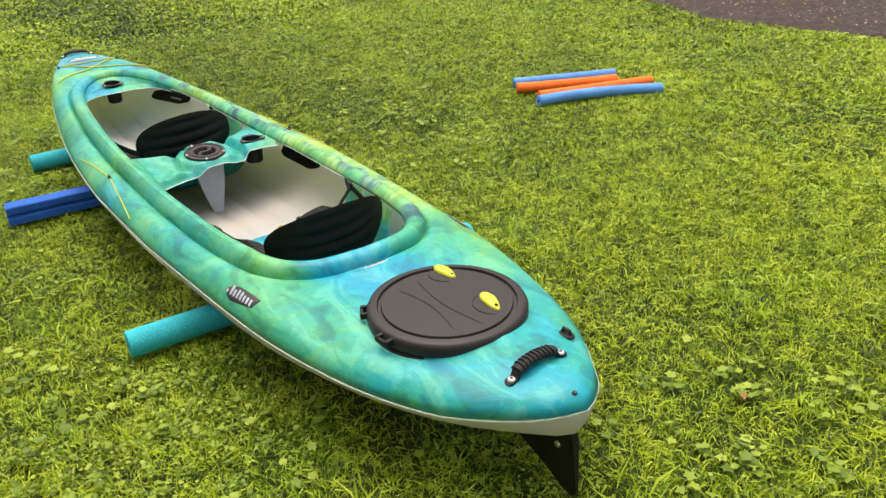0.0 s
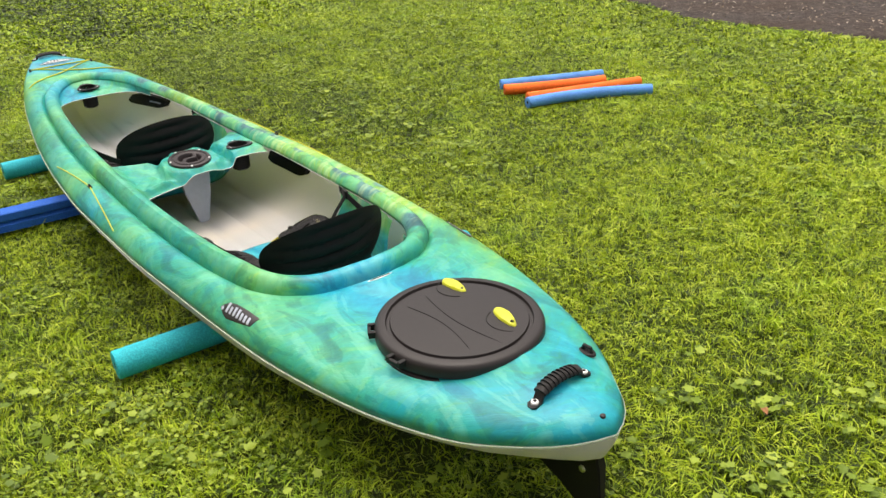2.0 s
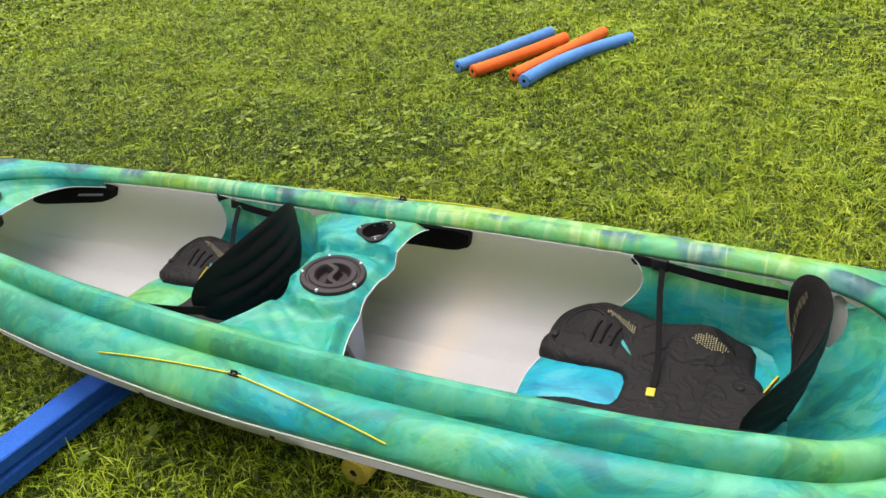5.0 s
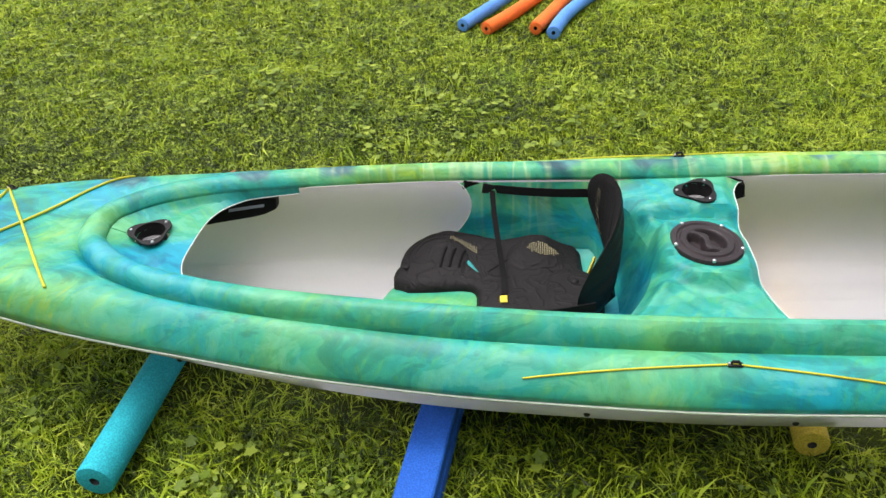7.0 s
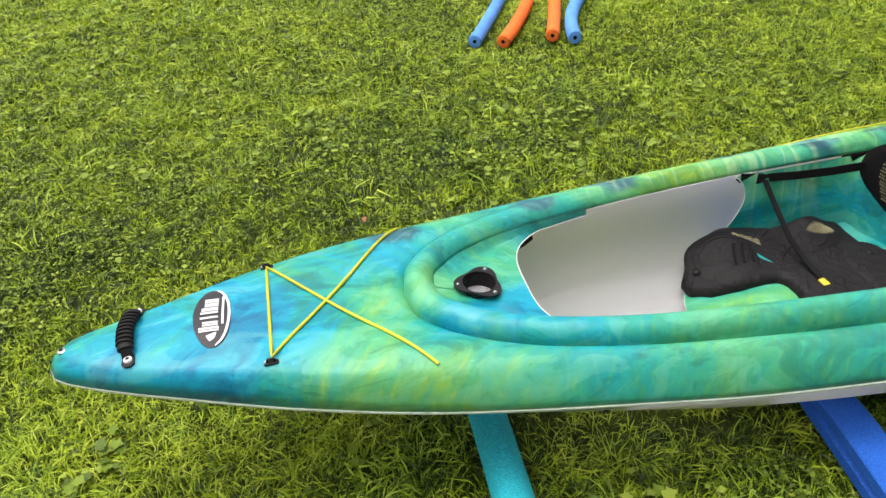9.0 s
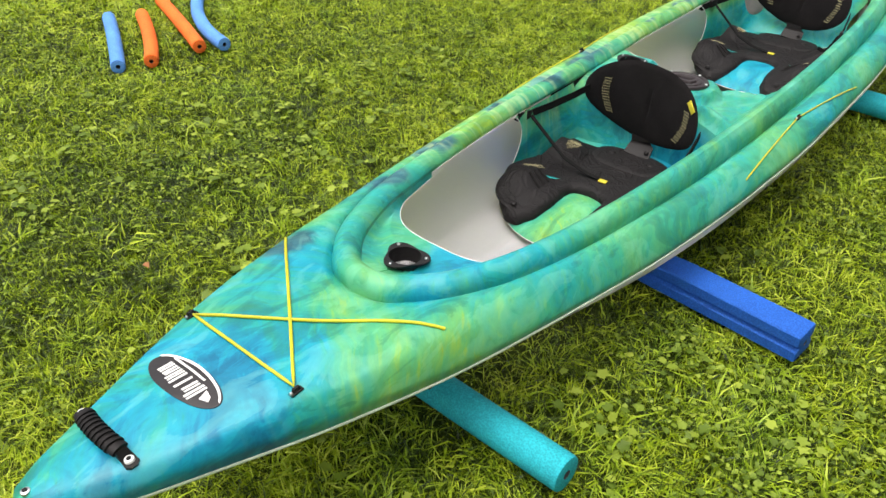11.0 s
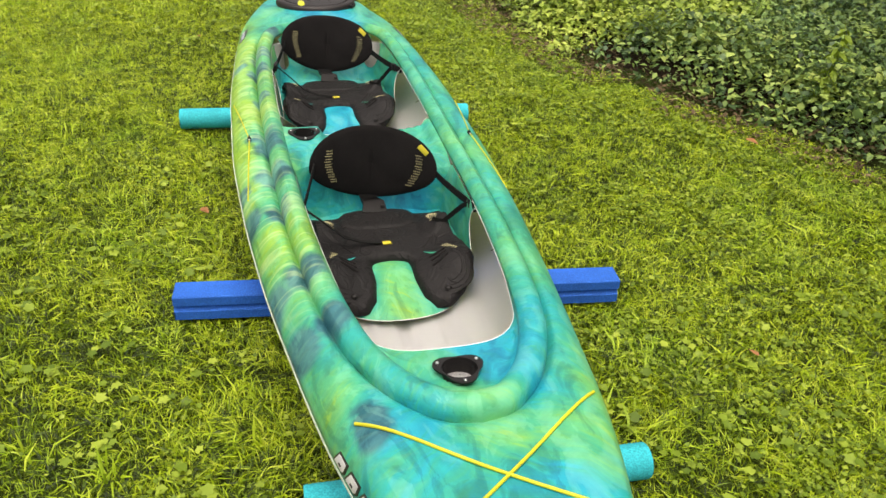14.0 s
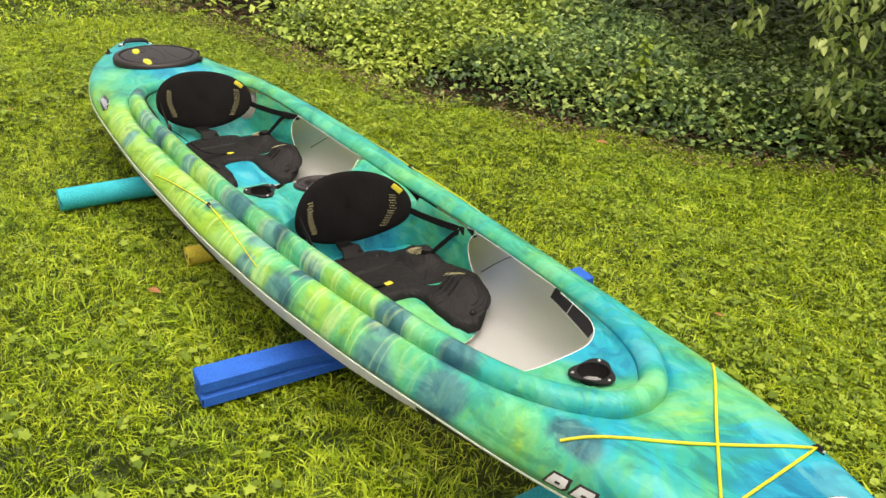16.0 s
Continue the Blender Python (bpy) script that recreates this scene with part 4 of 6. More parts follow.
def loose(a, m, b, mat_, label, z=0.047):
    """A loose noodle bowed through a middle point."""
    pts = []
    for k in range(25):
        t = k / 24
        p = (Vector(a) * (1 - t) ** 2 + Vector(m) * 2 * t * (1 - t) + Vector(b) * t * t)
        pts.append((p.x, p.y, z))
    return noodle("pool_noodle", pts, SLIM, 0.009, mat_, label, "loose noodles on the lawn")


loose((0.765, -2.19), (0.62, -2.46), (0.475, -2.77), M_SKY, "straight light blue foam noodle lying on the lawn", 0.045)
loose((0.65, -2.115), (0.505, -2.33), (0.36, -2.66), M_ORANGE, "bright orange foam noodle lying on the lawn", 0.05)
loose((0.425, -2.085), (0.32, -2.36), (0.185, -2.765), M_ORANGE, "orange foam noodle with a slight bend on the lawn", 0.05)
loose((0.345, -2.01), (0.275, -2.385), (0.02, -2.67), M_SKY, "bowed light blue foam noodle lying on the lawn", 0.052)


# ---- kayak: fittings ----
def hull_y(x, z, shrink=0.0):
    power = hull_power(x)
    w, s, k = float(seam_w(x)) - shrink, float(seam_z(x)), float(keel_z(x)) + shrink
    q = min(1.0, max(0.0, (s - z) / (s - k)))
    return w * (1 - q**power) ** (1 / power)


def bolt(parent, m, r=0.006, material=None, name="bolt", label="small steel bolt head"):
    return part(name, lathe([(0, 0.003), (r * 0.55, 0.003), (r * 0.9, 0.0018), (r, 0), (r, -0.003)], 12, m), material or M_STEEL, parent, label)


# stern hatch
HX, HY, HR = -1.540, 0.012, 0.182
hatch_z = 0.338
hm = pose(HX, HY, hatch_z, 0, -0.8, 0) @ Matrix.Diagonal((1.05, 1.05, 1, 1))
hatch = part("hatch_cover", lathe([(0, 0.021), (0.06, 0.0205), (0.12, 0.0185), (0.147, 0.0165), (0.149, 0.011), (0.156, 0.011), (0.158, 0.0175), (0.172, 0.0165), (0.178, 0.013), (HR, 0.005), (HR, -0.014), (0.176, -0.0145), (0.176, -0.019), (0.184, -0.020), (0.187, -0.028), (0.188, -0.05)], 64, hm), M_HATCH, kayak, "large round dark grey hatch cover with a raised rim")


def hatch_top(x, y, lift=0.0):
    r = math.hypot(x - HX, y - HY)
    return (hm @ Vector((x - HX, y - HY, float(np.interp(r, [0, 0.06, 0.12, 0.145], [0.021, 0.0205, 0.0185, 0.016])) + lift))).z


def latch(cx, cy, turn):
    o = []
    for i in range(28):
        t = 2 * math.pi * i / 28
        x, y = 0.043 * math.cos(t), 0.0145 * math.sin(t) * (1.15 - 0.25 * math.cos(t))
        o.append((x * math.cos(turn) - y * math.sin(turn) + cx, x * math.sin(turn) + y * math.cos(turn) + cy))
    lt = part("latch", pillow(o, lambda x, y: hatch_top(x, y, 0.0015) + 0.0016 * math.cos(((x - cx) ** 2 + (y - cy) ** 2) ** 0.5 * 70), 0.005, 0.005, 0.0035, 0.006), M_YELLOW, hatch, "yellow-green turning latch")
    e = Vector((cx + 0.03 * math.cos(turn), cy + 0.03 * math.sin(turn), hatch_top(cx, cy, 0.0076)))
    part("latch_hole", lathe([(0, 0.0005), (0.0035, 0.0005), (0.0042, -0.002)], 10, Matrix.Translation(e)), M_BLACK, lt)
    # shallow curved recess beside the latch
    arc = [(cx - 0.01 + 0.048 * math.cos(a), cy + 0.048 * math.sin(a), 0) for a in np.linspace(0.25, 2.6, 18)]
    arc = [(x, y, hatch_top(x, y, 0.0002)) for x, y, _ in arc]
    part("recess_edge", tube(arc, 0.0015, 6), M_BLACK, hatch)


latch(-1.424, -0.068, math.pi * 0.99)
latch(-1.613, -0.060, math.pi * 0.93)
for a, b, bow in (((-1.420, 0.014), (-1.682, 0.012), 0.020), ((-1.432, 0.074), (-1.655, 0.078), -0.016)):
    ln = []
    for k in range(22):
        t = k / 21
        x, y = a[0] + (b[0] - a[0]) * t, a[1] + (b[1] - a[1]) * t + bow * math.sin(math.pi * t)
        ln.append((x, y, hatch_top(x, y, 0.0002)))
    part("embossed_line", tube(ln, 0.0012, 6), M_BLACK, hatch)
for hx, hy in ((-1.437, 0.172), (-1.567, 0.201)):
    ang = math.atan2(hy, hx - HX)
    m = pose(hx, hy, hatch_z + 0.002, 0, 0, math.degrees(ang))
    bm = block((0.030, 0.010, 0.016), m @ Matrix.Translation((0, 0.017, 0)), 0.002)
    block((0.030, 0.010, 0.016), m @ Matrix.Translation((0, -0.017, 0)), 0.002, bm)
    block((0.008, 0.030, 0.010), m @ Matrix.Translation((0.012, 0, 0)), 0.002, bm)
    part("hinge", bm, M_BLACK, hatch, "open black plastic hinge", smooth=False)


def carry_handle(a, b, lift, lean, n_ribs=9):
    """A ribbed grip between two bolted end tabs."""
    a, b = Vector(a), Vector(b)
    root = part("carry_handle", sweep([a + (b - a) * (0.11 + 0.78 * k / 12) + Vector((lean * math.sin(math.pi * (0.1 + 0.8 * k / 12)), 0, lift * (0.75 + 0.25 * math.sin(math.pi * k / 12)))) for k in range(13)], circle(1.0, 12, 0.015, 0.008)), M_BLACK, kayak, "black ribbed carry handle")
    for k in range(n_ribs):
        t = 0.2 + 0.6 * k / (n_ribs - 1)
        p = a + (b - a) * t + Vector((lean * math.sin(math.pi * t), 0, lift * (0.75 + 0.25 * math.sin(math.pi * (t - 0.11) / 0.78)) + 0.001))
        part("rib", sweep([p - (b - a).normalized() * 0.002, p + (b - a).normalized() * 0.002], circle(1.0, 12, 0.017, 0.0105)), M_BLACK, root)
    for e, s in ((a, 1), (b, -1)):
        d = (b - a).normalized() * s
        part("end_tab", sweep([e - d * 0.013 + Vector((0, 0, -0.001)), e - d * 0.008 + Vector((0, 0, 0.001)), e + d * 0.008 + Vector((0, 0, 0.003)), e + d * 0.018 + Vector((lean * 0.4, 0, lift * 0.75))], [(-0.012, -0.003), (0.012, -0.003), (0.012, 0.003), (-0.012, 0.003)], [(0.45, 1), (0.95, 1), (0.9, 1), (0.8, 1)]), M_BLACK, root)
        bolt(root, Matrix.Translation(e + Vector((0, 0, 0.0066))), 0.0082, M_WHITE, "washer", "pale steel washer")
        bolt(root, Matrix.Translation(e + Vector((0, 0, 0.0082))), 0.0044, M_BLACK)
    return root


carry_handle((-1.846, 0.077, on_deck(-1.846, 0.077)), (-1.846, -0.060, on_deck(-1.846, -0.06)), 0.026, 0.006)
carry_handle((1.952, 0.068, on_deck(1.952, 0.068)), (1.950, -0.080, on_deck(1.950, -0.08)), 0.024, 0.008)


def deck_cleat(x, y):
    m = deck_frame(x, y, 0, 0.001)
    cl = part("deck_cleat", lathe([(0, 0.006), (0.011, 0.006), (0.016, 0.004), (0.018, 0)], 20, m @ Matrix.Diagonal((1.25, 0.85, 1, 1))), M_BLACK, kayak, "black deck fitting")
    part("cleat_loop", tube([m @ Vector((-0.013, 0, 0.003)), m @ Vector((-0.009, 0, 0.015)), m @ Vector((0.009, 0, 0.015)), m @ Vector((0.013, 0, 0.003))], 0.0045, 8), M_BLACK, cl)


deck_cleat(-1.785, -0.138)
bolt(kayak, deck_frame(-1.955, 0.006), 0.006, M_LID, "drain_plug", "small dark drain plug")
bolt(kayak, deck_frame(2.082, 0.0), 0.008, M_STEEL, "bow_eyelet", "small eyelet at the bow tip")
part("eyelet_hole", lathe([(0, 0.0045), (0.004, 0.0045), (0.0045, 0.002)], 10, deck_frame(2.082, 0.0)), M_BLACK, kayak)


# cup holders
def cup_holder(x, y, z, tilt, r=0.036):
    m = pose(x, y, z, 0, tilt, 0)
    n = 48
    outer, inner_, low = [], [], []
    for i in range(n):
        t = 2 * math.pi * i / n
        k = 0.0455 + 0.0075 * math.cos(3 * t)
        outer.append(m @ Vector((k * math.cos(t), k * 1.05 * math.sin(t), 0.004)))
        inner_.append(m @ Vector(((r - 0.002) * math.cos(t), r * math.sin(t), 0.004)))
        low.append(m @ Vector(((r - 0.002) * math.cos(t), r * math.sin(t), -0.002)))
    skirt = [p - Vector((0, 0, 0.004)) for p in outer]
    depth = [[m @ Vector((q * math.cos(2 * math.pi * i / n), q * 1.03 * math.sin(2 * math.pi * i / n), d)) for i in range(n)] for q, d in ((0.034, -0.015), (0.0335, -0.028), (0.032, -0.031), (0.0005, -0.031))]
    cup = part("cup_holder", grid([skirt, outer, inner_, low, *depth], False, True), M_BLACK, kayak, "black three-bolt cup holder set in the deck")
    part("cup_body", lathe([(0.0345, -0.004), (0.036, -0.03), (0.033, -0.088), (0.028, -0.093), (0, -0.093)], 32, m), M_BLACK, cup)
    for a in (0, 120, 240):
        t = radians(a)
        bolt(cup, m @ Matrix.Translation((0.0445 * math.cos(t), 0.0465 * math.sin(t), 0.004)), 0.004)
    bm = bmesh.new()
    for k in range(-7, 8):
        for d in (1, -1):
            a, q = k * 0.0042, math.sqrt(0.0315**2 - (k * 0.0042) ** 2)
            ends = [Vector(((a - q * d) * 0.7071, (a * d + q) * 0.7071, -0.0295)), Vector(((a + q * d) * 0.7071, (a * d - q) * 0.7071, -0.0295))]
            tube([m @ p for p in ends], 0.0009, 4, bm)
    part("drain_mesh", bm, M_SILVER, cup, "grey drain mesh at the bottom")
    return cup


cup_holder(1.276, 0.0, 0.378, -6)
cup_holder(0.032, -0.188, 0.337, 0)

# round console hatch
cm = pose(0.040, 0.003, 0.3275, 0, -7, 0)
LID_LINE = spline([0.0, 0.040, 0.046, 0.055, 0.058, 0.062, 0.065, 0.075, 0.0775], [0.0052, 0.0056, 0.0065, 0.0065, 0.003, 0.003, 0.006, 0.005, 0.001])


def lid_height(u, v):
    """Screw lid: a curved grip bar is left standing between two finger hollows."""
    off = abs(u * 0.80 + v * 0.60 - 0.009 * math.sin(95 * (v * 0.80 - u * 0.60)))
    return float(LID_LINE(math.hypot(u, v))) - 0.019 * step01(0.006, 0.014, off) * step01(0.043, 0.034, math.hypot(u, v))


lid_rows = []
for q in (*np.linspace(0.0005, 0.046, 20), 0.050, 0.055, 0.0565, 0.058, 0.062, 0.0635, 0.065, 0.070, 0.075, 0.0775):
    ring = [(q * math.cos(2 * math.pi * k / 56), q * math.sin(2 * math.pi * k / 56)) for k in range(56)]
    lid_rows.append([cm @ Vector((u, v, lid_height(u, v))) for u, v in ring])
lid_rows.append([p - Vector((0, 0, 0.009)) for p in lid_rows[-1]])
lid = part("console_hatch", grid(lid_rows, False, True), M_LID, kayak, "round dark brown-grey screw hatch with two finger hollows")
for a in range(5):
    t = radians(20 + 72 * a)
    bolt(lid, cm @ Matrix.Translation((0.0725 * math.cos(t), 0.0725 * math.sin(t), 0.006)), 0.0045)


# cords
def cord(points, r=0.0032, lift=0.003):
    pts = []
    for a, b in zip(points, points[1:]):
        n = max(2, int(math.dist(a, b) / 0.02))
        for k in range(n):
            x, y = a[0] + (b[0] - a[0]) * k / n, a[1] + (b[1] - a[1]) * k / n
            pts.append((x, y, on_deck(x, y, lift)))
    pts.append((*points[-1], on_deck(*points[-1], lift)))
    zs = [p[2] for p in pts]
    # stretched cord lies on the high spots
    for _ in range(6):
        zs = [zs[0]] + [max(z, (p + q) / 2) for p, z, q in zip(zs, zs[1:], zs[2:])] + [zs[-1]]
    return part("bungee_cord", tube([(x, y, z) for (x, y, _), z in zip(pts, zs)], r, 8), M_CORD, kayak, "thin yellow bungee cord")


def pad_eye(x, y):
    m = deck_frame(x, y, 0, 0.0)
    pe = part("pad_eye", block((0.026, 0.011, 0.004), m @ Matrix.Translation((0, 0, 0.002)), 0.0015), M_BLACK, kayak, "small black cord clip")
    part("loop", tube([m @ Vector((-0.008, 0, 0.003)), m @ Vector((-0.005, 0, 0.010)), m @ Vector((0.005, 0, 0.010)), m @ Vector((0.008, 0, 0.003))], 0.0028, 8), M_BLACK, pe)
    bolt(pe, m @ Matrix.Translation((0.010, 0, 0.004)), 0.0035)


cord([(1.408, -0.226), (1.692, 0.143), (1.694, -0.141), (1.406, 0.226)])
for s in (1, -1):
    pad_eye(1.694, 0.150 * s)
    cord([(0.42, 0.380 * s), (0.05, 0.362 * s), (-0.32, 0.406 * s)], 0.0019)
    pad_eye(0.048, 0.362 * s)
    for x in (-0.055, 0.305, 1.12, 1.46):
        z = float(seam_z(x)) - 0.030
        y = hull_y(x, z)
        bolt(kayak, Matrix.Translation((x, s * y, z)) @ Matrix.Rotation(-s * math.pi / 2, 4, "X"), 0.0062, M_BLACK, "hull_bolt", "black bolt in the white hull")

# skeg under the stern
sk = [(-1.66, 0.15), (-1.80, 0.185), (-1.945, 0.225), (-1.957, 0.19), (-1.963, 0.06), (-1.950, 0.045), (-1.925, 0.05), (-1.85, 0.09), (-1.76, 0.13)]
bm = bmesh.new()
left = [bm.verts.new((x, 0.012 if z > 0.1 else 0.007, z)) for x, z in sk]
right = [bm.verts.new((x, -0.012 if z > 0.1 else -0.007, z)) for x, z in sk]
bm.faces.new(left)
bm.faces.new(right[::-1])
for i in range(len(sk)):
    j = (i + 1) % len(sk)
    bm.faces.new((left[i], right[i], right[j], left[j]))
bmesh.ops.bevel(bm, geom=list(bm.edges), offset=0.003, segments=2, affect="EDGES")
skeg = part("skeg", bm, M_BLACK, kayak, "black plastic skeg fin under the stern")
for s in (1, -1):
    bolt(skeg, Matrix.Translation((-1.915, 0.013 * s, 0.168)) @ Matrix.Rotation(-s * math.pi / 2, 4, "X"), 0.008)


# printed marks
def mark(name, poly, material, label="", lift=0.0012, step=0.006, parent=None):
    return part(name, pillow(poly, lambda x, y: on_deck(x, y, lift), 0.0004, 0.002, step, 0.0012), material, parent or kayak, label)


def letters(parent, start, along_, up, count, w, h, gap, material, lift=0.0022, slant=0.25, step=0.0045):
    """Plain slanted blocks in a row, in the place of lettering."""
    for k in range(count):
        ox, oy = start[0] + along_[0] * k * (w + gap), start[1] + along_[1] * k * (w + gap)
        q = []
        for a, b in ((0, 0), (w, 0), (w, h), (0, h)):
            a = a + slant * b
            q.append((ox + along_[0] * a + up[0] * b, oy + along_[1] * a + up[1] * b))
        mark("printed_bar", q, material, "", lift, step, parent)


badge = mark("bow_badge", oval(1.802, -0.010, 0.036, 0.090, radians(3)), M_DARKLABEL, "dark oval badge with a white rim and plain white bars", 0.0015)
for k, (lo, hi) in enumerate(((1.790, 1.817), (1.790, 1.817), (1.790, 1.822), (1.790, 1.824), (1.790, 1.824), (1.790, 1.819), (1.788, 1.826))):
    y0 = -0.066 + 0.0152 * k
    mark("printed_bar", [(lo, y0), (hi, y0 - 0.003), (hi, y0 + 0.0018), (lo, y0 + 0.0048)], M_WHITE, "", 0.003, 0.0025, badge)
    if k not in (3, 4):
        mark("printed_bar", [(lo, y0 + 0.0075), (hi, y0 + 0.0045), (hi, y0 + 0.0085), (lo, y0 + 0.0115)], M_WHITE, "", 0.003, 0.0025, badge)
mark("printed_bar", [(1.779, -0.07), (1.783, -0.07), (1.783, 0.02), (1.779, 0.02)], M_WHITE, "", 0.003, 0.004, badge)
mark("printed_bar", [(1.792, 0.040), (1.812, 0.046), (1.805, 0.062), (1.796, 0.056)], M_WHITE, "", 0.003, 0.004, badge)
crescent = [(1.802 - 0.036 * math.cos(t), -0.010 + 0.090 * math.sin(t)) for t in np.linspace(-1.35, 1.35, 20)] + [(1.802 - 0.031 * math.cos(t), -0.010 + 0.086 * math.sin(t)) for t in np.linspace(1.3, -1.3, 20)]
mark("badge_rim", crescent, M_WHITE, "", 0.003, 0.004, badge)
# lettering on the flanks: pale blocks on dark backing
for s in (1, -1):
    backing = [(-1.024, 0.362), (-1.036, 0.352), (-1.046, 0.345), (-1.075, 0.336), (-1.120, 0.330), (-1.172, 0.325), (-1.164, 0.350), (-1.110, 0.361), (-1.062, 0.369), (-1.046, 0.367)]
    plate = mark("side_lettering", [(x, y * s) for x, y in backing], M_DARKLABEL, "dark lettering patch with pale plain blocks", 0.0015, 0.004)
    mark("printed_bar", [(x, y * s) for x, y in ((-1.030, 0.361), (-1.036, 0.356), (-1.042, 0.360), (-1.036, 0.365))], M_GREY, "", 0.003, 0.0025, plate)
    for k in range(7):
        x0 = -1.052 - 0.0158 * k
        y0, tall = 0.3625 - 0.0017 * k, 0.020 if k == 0 else 0.018 if k in (2, 3) else 0.014
        quad = [(x0, y0), (x0 - 0.0085, y0 - 0.001), (x0 - 0.0055, y0 - tall), (x0 + 0.003, y0 + 0.001 - tall)]
        mark("printed_bar", [(x, y * s) for x, y in quad], M_GREY, "", 0.003, 0.0025, plate)
def flank_mark(name, poly, material, label, lift, step, parent):
    """A thin print on the starboard flank; its outline is given along the boat and upwards."""
    bm = pillow(poly, lambda x, z: lift, 0.0004, 0.002, step, 0.0012)
    for v in bm.verts:
        p = DECK_TREE.ray_cast(Vector((v.co.x, -1.0, v.co.y)), Vector((0, 1, 0)))[0]
        v.co = p + Vector((0.20, -0.94, 0.28)) * v.co.z
    return part(name, bm, material, parent, label)


d = Vector((0.10, float(seam_z(1.52) - seam_z(1.42)))).normalized()
u = Vector((-d.y, d.x))
for k in range(4):
    o = Vector((1.412, float(seam_z(1.412)) + heel(1.412) + 0.007)) + d * 0.054 * k
    quad = [o + d * 0.001, o + d * 0.046, o + d * 0.056 + u * 0.008, o + d * 0.060 + u * 0.030, o + d * 0.020 + u * 0.030, o + d * 0.011 + u * 0.016]
    blk = flank_mark("bow_letter_block", [tuple(p) for p in quad], M_DARKLABEL, "slanted silver block with a dark edge", 0.0016, 0.004, kayak)
    c = sum(quad, Vector((0, 0))) / 6
    flank_mark("printed_bar", [tuple(c + (p - c) * 0.76) for p in quad], M_SILVER, "", 0.0028, 0.003, blk)
    slit = ((-0.004, -0.004), (0.006, -0.004), (0.008, 0.001), (-0.002, 0.001)) if k != 2 else ((-0.004, 0.0), (0.015, -0.002), (0.016, 0.003), (-0.002, 0.004))
    flank_mark("printed_bar", [tuple(c + d * a_ + u * b_) for a_, b_ in slit], M_DARKLABEL, "", 0.004, 0.002, blk)
sticker = mark("stern_sticker", oval(-1.218, 0.010, 0.0072, 0.037, 0), M_WHITE, "small white oval sticker with dark print", 0.0015, 0.004)
letters(sticker, (-1.2145, -0.020), (0, 1), (-1, 0), 7, 0.0065, 0.0068, 0.0022, M_DARKLABEL, 0.003, 0.1, 0.002)


# inside the hull: foot rails and the warning sticker
def wall_strip(name, x0, x1, z0, z1, side, material, thick, label, n=10, parent=None, lift=0.0):
    rows = []
    for k in range(n + 1):
        x = x0 + (x1 - x0) * k / n
        e = min(k, n - k) / n
        trim = 0.22 * (1 - min(1, e * 8)) * (z1 - z0) if thick > 0.005 else 0
        row = []
        for z, t in ((z0 + trim, 0), (z0 + trim, 1), (z1 - trim, 1), (z1 - trim, 0)):
            y = max(0.0, hull_y(x, z, 0.0012)) - lift - thick * t
            row.append((x, side * y, z))
        rows.append(row)
    bm = grid(rows, False, True)
    vs = list(bm.verts)
    bm.faces.new(vs[:4])
    bm.faces.new(vs[-4:])
    return part(name, bm, material, parent or kayak, label)


for s in (1, -1):
    rail = wall_strip("foot_rail", 1.08, 1.36, 0.252, 0.292, s, M_BLACK, 0.03, "black sliding foot brace on the hull's inner wall")
    wall_strip("rail_slot", 1.11, 1.2, 0.270, 0.276, s, M_GREY, 0.003, "", 6, rail, 0.03)
    rail = wall_strip("foot_rail", -0.125, 0.17, 0.196, 0.242, s, M_BLACK, 0.03, "black sliding foot brace on the hull's inner wall")
warn = wall_strip("warning_sticker", 0.815, 1.061, 0.212, 0.262, 1, M_WHITE, 0.001, "black warning sticker with unreadable print", 8)
for a, b in ((0.819, 0.905), (0.909, 1.023)):
    panel = wall_strip("sticker_panel", a, b, 0.2145, 0.2595, 1, M_DARKLABEL, 0.001, "", 6, warn, 0.0015)
for z in (0.220, 0.227, 0.234, 0.241, 0.248):
    wall_strip("printed_bar", 0.825, 0.899, z, z + 0.0018, 1, M_GREY, 0.0006, "", 6, warn, 0.003)
    wall_strip("printed_bar", 0.915, 1.017, z, z + 0.0018, 1, M_GREY, 0.0006, "", 6, warn, 0.003)
wall_strip("printed_bar", 1.031, 1.051, 0.236, 0.254, 1, M_RED, 0.0006, "", 4, warn, 0.0015)
for wx in (0.43, -0.735):
    for s in (1, -1):
        hole = Matrix.Translation((wx, s * 0.2405, 0.264)) @ Matrix.Rotation(s * math.pi / 2, 4, "X")
        part("press_plug", lathe([(0, 0.004), (0.006, 0.004), (0.0085, 0.002), (0.009, -0.004)], 14, hole), M_BLACK, kayak, "small black plug in the well's wall")
for dx in (0.0, -1.168):
    ln = [(0.665 + dx - 0.13 * q - 0.02 * math.sin(math.pi * q), 0.268 - 0.11 * q) for q in np.linspace(0, 1, 9)]
    part("inner_line", tube([(x, hull_y(x, z, 0.003), z) for x, z in ln], 0.0014, 6), M_LID, kayak, "thin brown line along the hull wall")


# ---- seats ----
def outline(half):
    return half + [(x, -y) for x, y in half[::-1] if y > 1e-6]


